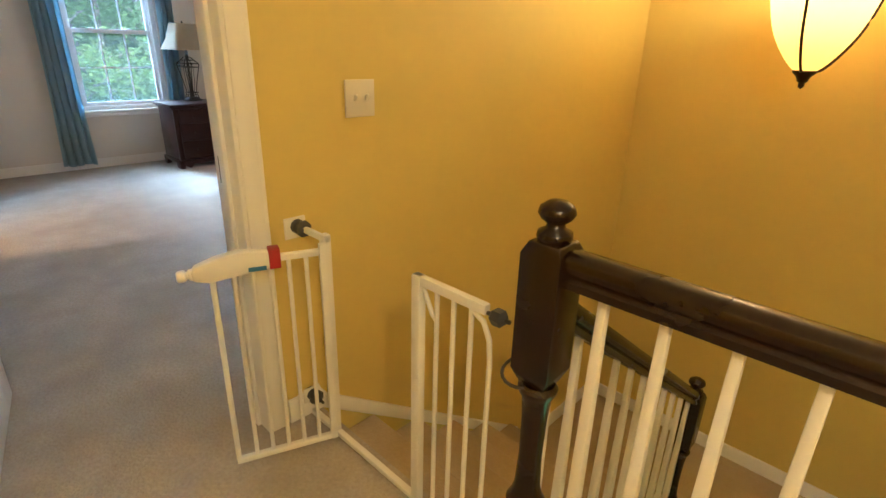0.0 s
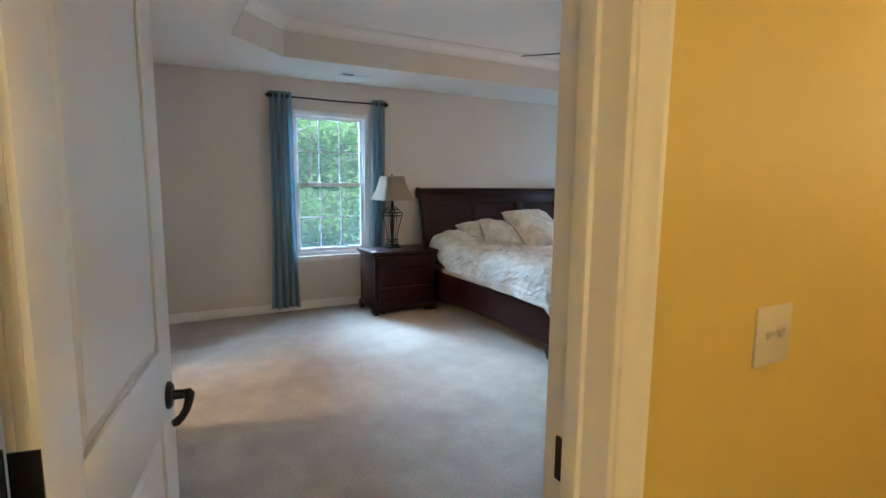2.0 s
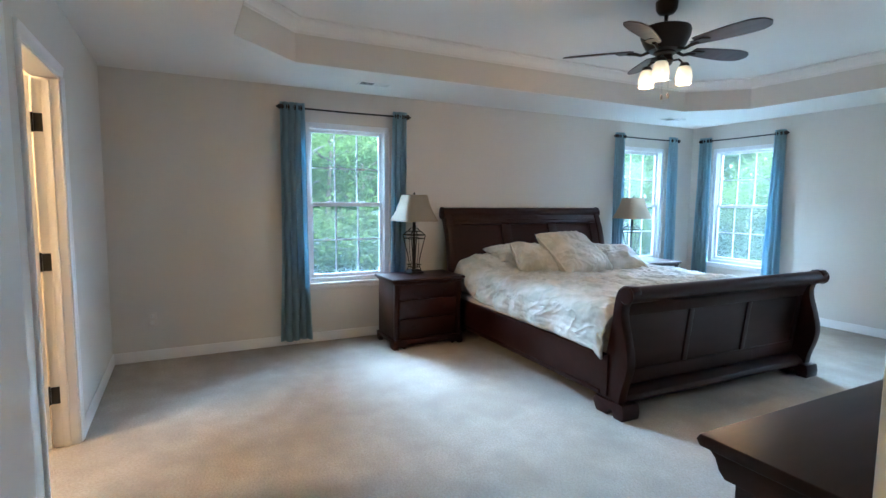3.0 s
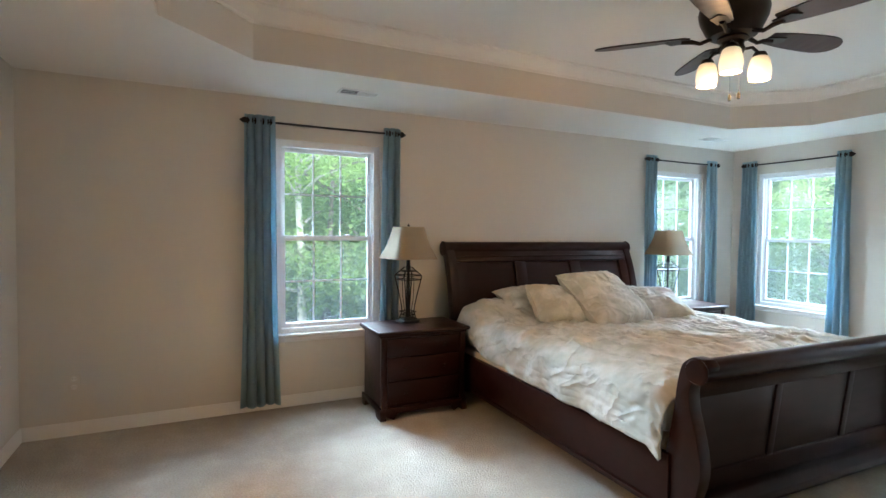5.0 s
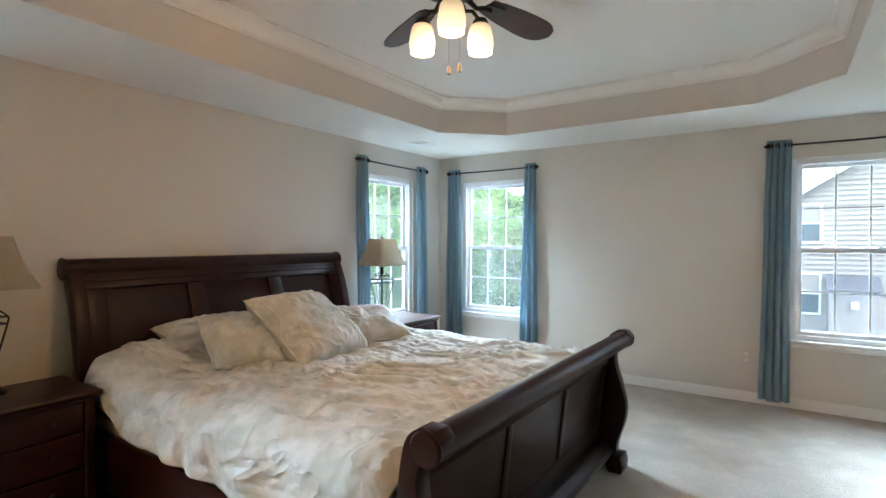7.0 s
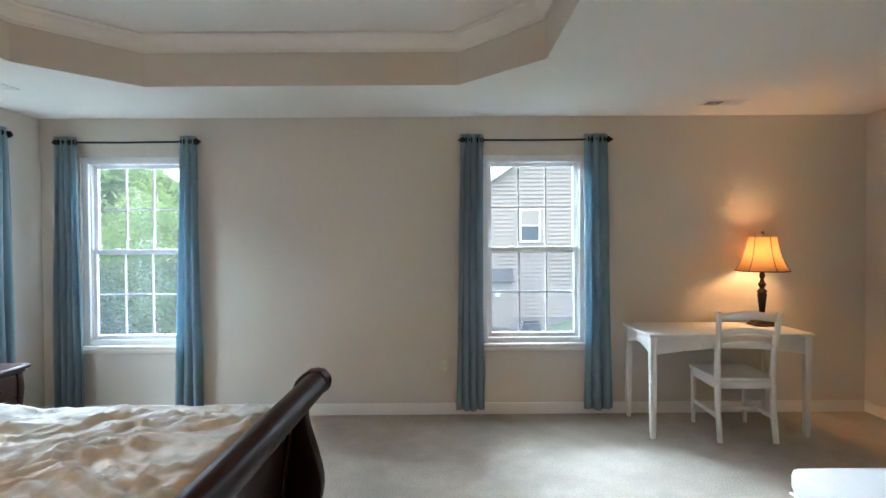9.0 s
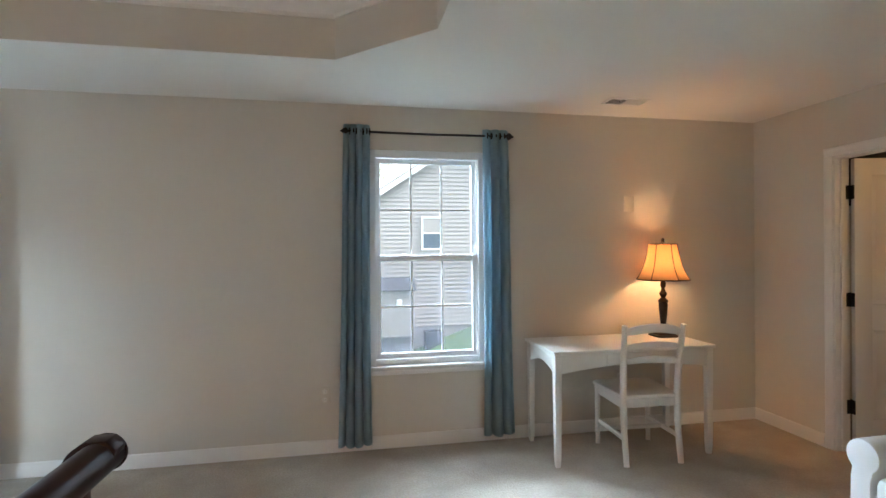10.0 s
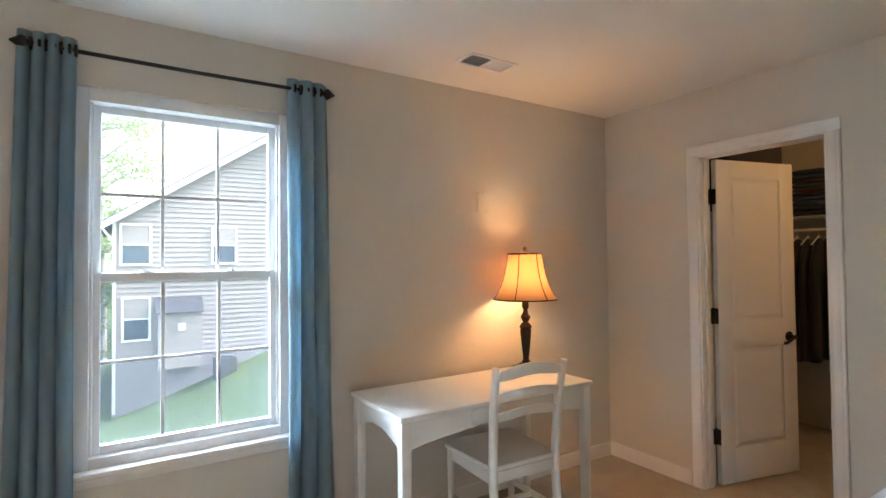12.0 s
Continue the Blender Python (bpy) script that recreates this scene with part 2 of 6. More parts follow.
class M:
    """Collects the faces of one mesh."""

    def __init__(self):
        self.v, self.f = [], []

    def add(self, verts, faces):
        k = len(self.v)
        self.v += [tuple(p) for p in verts]
        self.f += [tuple(i + k for i in f) for f in faces]
        return self

    def box(self, x0, x1, y0, y1, z0, z1):
        return self.add([(x0, y0, z0), (x1, y0, z0), (x1, y1, z0), (x0, y1, z0), (x0, y0, z1), (x1, y0, z1), (x1, y1, z1), (x0, y1, z1)],
                        [(3, 2, 1, 0), (4, 5, 6, 7), (0, 1, 5, 4), (1, 2, 6, 5), (2, 3, 7, 6), (3, 0, 4, 7)])

    def prism(self, poly, axis, a, b):
        """A polygon of two coordinates, drawn out along the third axis from a to b."""
        put = {"x": lambda p, c: (c, p[0], p[1]), "y": lambda p, c: (p[0], c, p[1]), "z": lambda p, c: (p[0], p[1], c)}[axis]
        n = len(poly)
        self.add([put(p, a) for p in poly] + [put(p, b) for p in poly],
                 [tuple(range(n))[::-1], tuple(range(n, 2 * n))] + [(i, (i + 1) % n, n + (i + 1) % n, n + i) for i in range(n)])
        return self

    def lathe(self, rows, at=(0, 0, 0), n=20, square=False):
        """Rows of (radius, height) turned round the upright axis; square: with a rounded square section."""
        vs = []
        for r, z in rows:
            for i in range(n):
                a = 2 * math.pi * (i + 0.5) / n
                c, s = math.cos(a), math.sin(a)
                k = r / max(abs(c), abs(s)) * (1 - 0.06 * (min(abs(c), abs(s)) / max(abs(c), abs(s))) ** 4) if square else r
                vs.append((at[0] + c * k, at[1] + s * k, at[2] + z))
        fs = [(j * n + i, j * n + (i + 1) % n, (j + 1) * n + (i + 1) % n, (j + 1) * n + i) for j in range(len(rows) - 1) for i in range(n)]
        fs += [tuple(range(n))[::-1], tuple(range((len(rows) - 1) * n, len(rows) * n))]
        return self.add(vs, fs)

    def tube(self, pts, r, n=8, flat=1.0):
        pts = [Vector(p) for p in pts]
        vs = []
        for i, p in enumerate(pts):
            d = (pts[min(i + 1, len(pts) - 1)] - pts[max(i - 1, 0)]).normalized()
            up = Vector((0, 0, 1)) if abs(d.z) < 0.95 else Vector((1, 0, 0))
            a = d.cross(up).normalized()
            b = a.cross(d)
            rr = r[i] if isinstance(r, (list, tuple)) else r
            vs += [p + a * math.cos(2 * math.pi * k / n) * rr + b * math.sin(2 * math.pi * k / n) * rr * flat for k in range(n)]
        m = len(pts)
        fs = [(j * n + k, j * n + (k + 1) % n, (j + 1) * n + (k + 1) % n, (j + 1) * n + k) for j in range(m - 1) for k in range(n)]
        return self.add(vs, fs + [tuple(range(n))[::-1], tuple(range((m - 1) * n, m * n))])

    def grid(self, fn, nu, nv, thick=None):
        """fn(u, v) for u, v in 0..1."""
        vs = [fn(i / nu, j / nv) for i in range(nu + 1) for j in range(nv + 1)]
        fs = [(i * (nv + 1) + j, (i + 1) * (nv + 1) + j, (i + 1) * (nv + 1) + j + 1, i * (nv + 1) + j + 1) for i in range(nu) for j in range(nv)]
        return self.add(vs, fs)

    def moved(self, m):
        self.v = [tuple(m @ Vector(p)) for p in self.v]
        return self

    def mesh(self, name, material, bevel=0.0, smooth=0.0, weld=False):
        bm = bmesh.new()
        vs = [bm.verts.new(p) for p in self.v]
        for f in self.f:
            bm.faces.new([vs[i] for i in f])
        if weld:
            bmesh.ops.remove_doubles(bm, verts=bm.verts, dist=1e-5)
        bmesh.ops.recalc_face_normals(bm, faces=bm.faces)
        if bevel:
            edges = [e for e in bm.edges if len(e.link_faces) == 2 and e.calc_face_angle(0) > 0.6]
            bmesh.ops.bevel(bm, geom=edges, offset=bevel, segments=2, profile=0.5, affect="EDGES", clamp_overlap=True)
        me = bpy.data.meshes.new(name)
        bm.to_mesh(me)
        bm.free()
        me.materials.append(material)
        if smooth or bevel:
            me.polygons.foreach_set("use_smooth", [True] * len(me.polygons))
            me.set_sharp_from_angle(angle=radians(smooth or 40))
        return me


def part(name, m, material, parent=None, label="", bevel=0.0, smooth=0.0, weld=False):
    """One mesh object, under a thing or a part."""
    ob = new(name, m.mesh(name, material, bevel, smooth, weld))
    if parent is not None:
        ob.parent = parent
    return tagged(ob, label)


def thing(name, label, category, m=None, group="", kind=""):
    """An Empty at a thing's base, that its parts hang on."""
    ob = new(name)
    ob.empty_display_size = 0.1
    if m is not None:
        ob.matrix_basis = m
    return tagged(ob, label, category, group, kind)


def setting(name, m, material, label, category, bevel=0.0, smooth=0.0):
    return tagged(part(name, m, material, None, "", bevel, smooth), label, category, "", "structure")


# ---- structure ----
XW, YN, XE, YS, XS, XH = -6.25, 6.89, 0.51, -0.18, -1.44, -1.295
YF, YB = 3.30, 3.42
H = 2.44


def wall(name, axis, face, back, a, b, holes=(), z0=0.0, z1=H, material=None, label="plain painted plaster wall"):
    """An upright wall between the planes face and back across axis, from a to b along it, with holes (a, b, z0, z1)."""
    m = M()
    cuts = sorted({a, b, *[h[0] for h in holes], *[h[1] for h in holes]})
    lo, hi = min(face, back), max(face, back)
    for p, q in zip(cuts, cuts[1:]):
        spans, low = [], z0
        for h in sorted((h for h in holes if h[0] <= p and h[1] >= q), key=lambda h: h[2]):
            if h[2] > low:
                spans.append((low, h[2]))
            low = h[3]
        if low < z1:
            spans.append((low, z1))
        for s, t in spans:
            m.box(lo, hi, p, q, s, t) if axis == "x" else m.box(p, q, lo, hi, s, t)
    return setting(name, m, material or PAINT, label, "wall")


W1, W2, W3, W4 = (1.43, 2.29), (5.48, 6.34), (-5.93, -5.07), (-2.65, -1.79)
WZ = (0.58, 2.13)
DOOR = (0.010, 0.808)      # bedroom doorway, along y
BATH = (-4.72, -3.96)       # bathroom doorway, along x
CLOS = (5.505, 6.20)         # closet doorway, along y
wall("wall_west", "x", XW, XW - 0.15, YS - 0.12, YN + 0.15, [(*W1, *WZ), (*W2, *WZ)], label="beige painted bedroom wall with two windows")
wall("wall_north", "y", YN, YN + 0.15, XW, 2.55, [(*W3, *WZ), (*W4, *WZ)], label="beige painted bedroom wall with two windows")
wall("wall_closet", "x", XE, XE + 0.115, YB, YN, [(*CLOS, 0, 2.045)], label="beige painted wall with the closet doorway")
wall("wall_bath", "y", YS, YS - 0.115, XW, XS, [(*BATH, 0, 2.045)], label="beige painted wall with the bathroom doorway")
wall("wall_hall", "x", XH, XH - 0.07, -0.95, YF, [(*DOOR, -0.125, 2.045)], z0=-0.125, material=HALLP, label="golden painted hall wall beside the bedroom doorway")
wall("wall_east", "x", XH - 0.07, XS, -0.95, YF, [(*DOOR, -0.125, 2.045)], z0=-0.125, label="beige painted bedroom wall with the entrance doorway")
wall("wall_hall_lower", "x", XH, XS, -0.95, YF, z0=-2.9, z1=-0.125, material=HALLP, label="painted wall beside the stairs, below the landing")
wall("wall_stairwell", "y", YF, YB, XS, 2.0, z0=-2.9, material=HALLP, label="painted wall at the far side of the stairwell")
wall("wall_hall_south", "y", -0.95, -1.07, XS, 2.12, material=HALLP, label="plain painted hall wall")
wall("wall_hall_east", "x", 2.0, 2.12, -0.95, YB, z0=-2.9, material=HALLP, label="plain painted hall wall")
# closet and bathroom shells
wall("wall_closet_back", "x", 2.4, 2.5, 4.3, YN, label="painted closet wall")
wall("wall_closet_side", "y", 4.4, 4.3, XE + 0.115, 2.4, label="painted closet wall")
wall("wall_bath_back", "y", -2.0, -2.1, -5.6, -2.6, label="painted bathroom wall")
wall("wall_bath_left", "x", -5.5, -5.6, -2.0, YS - 0.115, label="painted bathroom wall")
wall("wall_bath_right", "x", -2.7, -2.6, -2.0, YS - 0.115, label="painted bathroom wall")

setting("floor", M().box(XW, XS, YS, YN, -0.12, 0).box(XS, XE, YB, YN, -0.12, 0).box(XE, 2.4, 4.4, YN, -0.12, 0).box(-5.5, -2.7, -2.0, YS, -0.12, 0)
        .box(XS, XH, *DOOR, -0.12, 0), CARPET, "light beige cut-pile carpet with brushed patches", "carpet")
setting("floor_hall", M().box(XH, 2.0, -0.95, 1.0, -0.25, 0), CARPET, "beige carpet of the upstairs hall", "carpet")
TRAY = [(-5.38, 1.19), (-4.905, 0.715), (-2.86, 0.715), (-2.385, 1.19), (-2.385, 5.57), (-2.86, 6.045), (-4.905, 6.045), (-5.38, 5.57)]
cm = M()
x0, x1, y0, y1 = -5.38, -2.385, 0.715, 6.045
T1 = 2.755
for b in ((XW, x0, YS, YN), (x1, XS, YS, YN), (x0, x1, YS, y0), (x0, x1, y1, YN), (XS, XE, YB, YN)):
    cm.box(*b, H, T1 + 0.12)
for tri in (((x0, y0), (-4.905, y0), (x0, 1.19)), ((x1, y0), (x1, 1.19), (-2.86, y0)), ((x1, y1), (-2.86, y1), (x1, 5.57)), ((x0, y1), (x0, 5.57), (-4.905, y1))):
    cm.prism(tri, "z", H, T1 + 0.12)
cm.box(x0, x1, y0, y1, T1, T1 + 0.12)
setting("ceiling", cm, CEIL, "off-white tray ceiling with clipped corners", "ceiling")
setting("tray_wall", M().add([(x + (-3.8825 - x) * 0.0015, y + (3.38 - y) * 0.0015, z) for z in (H + 0.001, T1) for x, y in TRAY], [(i, (i + 1) % 8, 8 + (i + 1) % 8, 8 + i) for i in range(8)]),
        PAINT, "beige painted upright band of the tray ceiling", "ceiling")
setting("ceiling_hall", M().box(XH, 2.0, -0.95, YF, H, H + 0.1), CEIL, "off-white hall ceiling", "ceiling")
setting("ceiling_closet", M().box(XE + 0.115, 2.4, 4.4, YN, H, H + 0.1), CEIL, "off-white closet ceiling", "ceiling")
setting("ceiling_bath", M().box(-5.5, -2.7, -2.0, YS - 0.115, H, H + 0.1), CEIL, "off-white bathroom ceiling", "ceiling")


def ring(m, pts, profile, closed=True, inward=1.0):
    """A moulding whose profile (out, up) runs along a ground line of points, mitred."""
    n, k = len(pts), len(profile)
    vs = []
    for i, p in enumerate(pts):
        p = Vector(p)
        a = Vector(pts[i - 1]) if closed or i else None
        b = Vector(pts[(i + 1) % n]) if closed or i < n - 1 else None
        d0 = (p - a).normalized() if a is not None else (b - p).normalized()
        d1 = (b - p).normalized() if b is not None else d0
        n0, n1 = Vector((-d0.y, d0.x)), Vector((-d1.y, d1.x))
        t = (n0 + n1) / (1 + n0.dot(n1)) * inward
        vs += [(p.x + t.x * o, p.y + t.y * o, u) for o, u in profile]
    fs = [(i * k + j, ((i + 1) % n) * k + j, ((i + 1) % n) * k + (j + 1) % k, i * k + (j + 1) % k) for i in range(n if closed else n - 1) for j in range(k)]
    if not closed:
        fs += [tuple(range(k)), tuple(range((n - 1) * k, n * k))[::-1]]
    return m.add(vs, fs)


CROWN = [(0.0, 2.655), (0.012, 2.655), (0.016, 2.672), (0.035, 2.684), (0.058, 2.712), (0.068, 2.735), (0.088, 2.742), (0.088, T1), (0.0, T1)]
setting("crown_trim", ring(M(), TRAY, [(o + 0.004, z) for o, z in CROWN]), CEIL, "off-white crown moulding round the tray", "moulding", smooth=30)

BASE = [(0.0, 0.0), (0.013, 0.0), (0.013, 0.068), (0.009, 0.078), (0.009, 0.084), (0.004, 0.092), (0.0, 0.092)]
CASE = 0.062


def baseboard(pts, inward=1.0, z=0.0):
    return setting("baseboard", ring(M(), pts, [(o + 0.001, u + z) for o, u in BASE], False, inward), TRIM, "white painted baseboard with a moulded top", "baseboard", smooth=30)


baseboard([(BATH[0] - CASE, YS), (XW, YS), (XW, YN), (XE, YN), (XE, CLOS[1] + CASE)], -1)
baseboard([(XE, CLOS[0] - CASE), (XE, YB), (XS, YB), (XS, DOOR[1] + CASE)], -1)
baseboard([(XS, YS), (BATH[1] + CASE, YS)], -1)
baseboard([(XH, DOOR[1] + CASE), (XH, 1.0)], -1)
baseboard([(XH, DOOR[0] - CASE), (XH, -0.95), (2.0, -0.95), (2.0, 1.0)], 1)
baseboard([(XH, 2.34), (XH, YF), (2.0, YF)], -1, -1.11)


def doorway(name, axis, lo, hi, a, b, top=2.045, label="white moulded door casing and jamb"):
    """Jambs, stops and casing on both faces of a doorway, between the planes lo and hi."""
    holder = thing(name, label, "door frame", kind="structure")
    put = (lambda m, u0, u1, w0, w1, z0, z1: m.box(w0, w1, u0, u1, z0, z1)) if axis == "x" else (lambda m, u0, u1, w0, w1, z0, z1: m.box(u0, u1, w0, w1, z0, z1))
    mid = (lo + hi) / 2
    for u0, u1 in ((a, a + 0.018), (b - 0.018, b)):
        part("jamb", put(M(), u0, u1, lo - 0.002, hi + 0.002, 0, top - 0.018), TRIM, holder, bevel=0.0015)
    part("head_jamb", put(M(), a, b, lo - 0.002, hi + 0.002, top - 0.018, top), TRIM, holder)
    for u0, u1 in ((a + 0.018, a + 0.03), (b - 0.03, b - 0.018)):
        part("stop", put(M(), u0, u1, mid - 0.018, mid + 0.018, 0, top - 0.03), TRIM, holder, bevel=0.002)
    prof = [(0, 0), (0, 0.008), (0.010, 0.011), (0.016, 0.011), (0.042, 0.013), (0.047, 0.017), (0.058, 0.017), (CASE, 0.012), (CASE, 0)]
    for s, w in ((-1, lo), (1, hi)):
        for v, u in ((-1, a + 0.006), (1, b - 0.006)):
            poly = [(w + s * d, u + v * o) if axis == "x" else (u + v * o, w + s * d) for o, d in prof]
            part("casing", M().prism(poly, "z", 0, top - 0.006), TRIM, holder, bevel=0.0012)
        poly = [(w + s * d, top - 0.006 + o) for o, d in prof]
        part("head_casing", M().prism(poly, "y" if axis == "x" else "x", a + 0.006 - CASE, b - 0.006 + CASE), TRIM, holder, bevel=0.0012)
    return holder


HINGES = (0.30, 1.045, 1.79)
for holder, b in ((doorway("door_frame_1", "x", XS, XH, *DOOR), (XS - 0.002, XS + 0.062, DOOR[0] + 0.018, DOOR[0] + 0.0205)),
                  (doorway("door_frame_2", "y", YS - 0.115, YS, *BATH), (BATH[0] + 0.018, BATH[0] + 0.0205, YS - 0.117, YS - 0.055)),
                  (doorway("door_frame_3", "x", XE, XE + 0.115, *CLOS), (XE + 0.055, XE + 0.117, CLOS[1] - 0.0205, CLOS[1] - 0.018))):
    for z in HINGES:
        part("hinge_leaf", M().box(*b, z - 0.048, z + 0.048), BLACKM, holder, "dark bronze hinge leaf")


def panel_door(name, hinge, turn, width, label, flip=1, lever=True):
    """A two-panel door that hangs at hinge and runs along its own x; flip tells on which face the hinge leaves lie."""
    d = thing(name, label, "door", Matrix.Translation(hinge) @ pose(0, 0, 0, 0, 0, turn), kind="structure")
    t, h = 0.035, 2.02
    ys = sorted((0, t * flip))
    m = M().box(0.003, width, ys[0] + 0.010, ys[1] - 0.010, 0.012, h)
    s = 0.115
    for y in (ys[0], ys[1] - 0.010):
        m.box(0.003, s, y, y + 0.010, 0.012, h).box(width - s, width, y, y + 0.010, 0.012, h)
        for z0, z1 in ((0.012, 0.225), (0.84, 1.015), (h - 0.11, h)):
            m.box(s, width - s, y, y + 0.010, z0, z1)
    part("leaf", m, DOORP, d, bevel=0.0012)
    for z0, z1 in ((0.225, 0.84), (1.015, h - 0.11)):
        for y, sgn in ((ys[0] + 0.010, -1), (ys[1] - 0.010, 1)):
            a, b = (s + 0.028, width - s - 0.028)
            vs = [(s + 0.004, y, z0 + 0.004), (width - s - 0.004, y, z0 + 0.004), (width - s - 0.004, y, z1 - 0.004), (s + 0.004, y, z1 - 0.004)]
            vs += [(a, y + sgn * 0.0085, z0 + 0.028), (b, y + sgn * 0.0085, z0 + 0.028), (b, y + sgn * 0.0085, z1 - 0.028), (a, y + sgn * 0.0085, z1 - 0.028)]
            part("raised_panel", M().add(vs, [(4, 5, 6, 7), (0, 1, 5, 4), (1, 2, 6, 5), (2, 3, 7, 6), (3, 0, 4, 7), (3, 2, 1, 0)]), DOORP, d)
    for z in (0.30, 1.045, 1.79):
        hg = part("hinge", M().box(0.0, 0.004, ys[0] + 0.002, ys[1] - 0.002, z - 0.048, z + 0.048).lathe([(0.007, -0.052), (0.007, 0.052)], (0, -0.008 * flip, z), 10), BLACKM, d, "dark bronze hinge")
    zk, xk = 0.89, width - 0.065
    for y, sgn in ((ys[0], -1), (ys[1], 1)):
        k = part("lever_handle", M().lathe([(0.032, 0), (0.032, 0.006), (0.026, 0.011), (0.012, 0.012), (0.011, 0.036), (0.013, 0.046), (0.012, 0.050)], n=18).moved(Matrix.Translation((xk, y, zk)) @ pose(0, 0, 0, -90 * sgn, 0, 0))
                 .tube([(xk, y + sgn * 0.042, zk), (xk - 0.010, y + sgn * 0.048, zk + 0.001), (xk - 0.028, y + sgn * 0.049, zk - 0.007), (xk - 0.046, y + sgn * 0.046, zk - 0.020), (xk - 0.058, y + sgn * 0.038, zk - 0.032), (xk - 0.066, y + sgn * 0.028, zk - 0.039), (xk - 0.070, y + sgn * 0.020, zk - 0.041)], [0.012, 0.012, 0.010, 0.009, 0.009, 0.010, 0.007], 12),
                 BLACKM, d, "dark bronze lever handle", smooth=40)
    part("latch_plate", M().box(width - 0.0005, width + 0.0015, sum(ys) / 2 - 0.012, sum(ys) / 2 + 0.012, zk - 0.028, zk + 0.028), BLACKM, d)
    return d


panel_door("door_1", (XS - 0.012, DOOR[0] + 0.02, 0), 169, 0.705, "white two-panel door, open into the bedroom", -1)
panel_door("door_2", (BATH[0] + 0.02, YS - 0.125, 0), -80, 0.715, "white two-panel door, open into the bathroom", 1)
panel_door("door_3", (XE + 0.125, CLOS[1] - 0.02, 0), -14, 0.655, "white two-panel closet door standing open", -1)
tagged(part("strike_plate", M().box(XS + 0.03, XS + 0.062, DOOR[1] - 0.0215, DOOR[1] - 0.018, 0.87, 0.95), BLACKM), "dark bronze strike plate on the door jamb", "strike plate", "", "structure")

# ---- windows ----


def window(name, m, width=0.86, z0=WZ[0], z1=WZ[1]):
    """A double-hung window; x along the wall, y outward from the wall's inner face."""
    w = thing(name, "white vinyl double-hung window with nine-over-six grilles", "window", m, kind="structure")
    a, b = -width / 2, width / 2
    f = M()
    for u0, u1, s0, s1 in ((a, a + 0.05, z0, z1), (b - 0.05, b, z0, z1), (a + 0.05, b - 0.05, z1 - 0.055, z1), (a + 0.05, b - 0.05, z0, z0 + 0.045)):
        f.box(u0, u1, 0.02, 0.13, s0, s1)
    for u0, u1 in ((a + 0.05, a + 0.062), (b - 0.062, b - 0.05)):
        f.box(u0, u1, 0.045, 0.055, z0 + 0.045, z1 - 0.055)
    part("window_frame", f, VINYL, w, bevel=0.003)
    mid = (z0 + z1) / 2 - 0.015
    for nm, s0, s1, y in (("upper_sash", mid - 0.012, z1 - 0.05, 0.085), ("lower_sash", z0 + 0.045, mid + 0.03, 0.055)):
        u0, u1, r = a + 0.052, b - 0.052, 0.036
        s = M().box(u0, u0 + r, y, y + 0.03, s0, s1).box(u1 - r, u1, y, y + 0.03, s0, s1).box(u0 + r, u1 - r, y, y + 0.03, s1 - r, s1).box(u0 + r, u1 - r, y, y + 0.03, s0, s0 + r)
        sash = part(nm, s, VINYL, w, bevel=0.003)
        g0, g1, h0, h1 = u0 + r, u1 - r, s0 + r, s1 - r
        for i in (1, 2):
            x = g0 + (g1 - g0) * i / 3
            part("grille_bar", M().box(x - 0.0065, x + 0.0065, y + 0.011, y + 0.021, h0, h1), VINYL, sash)
        z = (h0 + h1) / 2
        part("grille_bar", M().box(g0, g1, y + 0.0105, y + 0.0205, z - 0.0065, z + 0.0065), VINYL, sash)
        pane = part("pane", M().box(g0, g1, y + 0.023, y + 0.026, h0, h1), GLASS, sash)
        pane.visible_shadow = False
        if nm == "lower_sash":
            for x in (-0.17, 0.17):
                part("sash_lock", M().lathe([(0.018, 0), (0.018, 0.006), (0.012, 0.013)], (x, y + 0.015, s1), 12).box(x - 0.03, x + 0.012, y + 0.008, y + 0.02, s1 + 0.004, s1 + 0.011), VINYL, w, bevel=0.001)
    scr = part("insect_screen", M().box(a + 0.055, b - 0.055, 0.118, 0.119, z0 + 0.05, mid + 0.02), SCREEN, w, "fine grey insect screen")
    scr.visible_shadow = False
    part("window_sill", M().box(a - 0.02, b + 0.02, -0.035, 0.02, z0 - 0.022, z0 + 0.003), TRIM, w, "white painted sill", bevel=0.005)
    part("apron", M().box(a, b, -0.012, -0.0005, z0 - 0.06, z0 - 0.023), TRIM, w, bevel=0.003)
    return w


window("window_1", pose(XW, sum(W1) / 2, 0, 0, 0, 90))
window("window_2", pose(XW, sum(W2) / 2, 0, 0, 0, 90))
window("window_3", pose(sum(W3) / 2, YN, 0))
window("window_4", pose(sum(W4) / 2, YN, 0))

# ---- curtains ----
ROD = 2.235


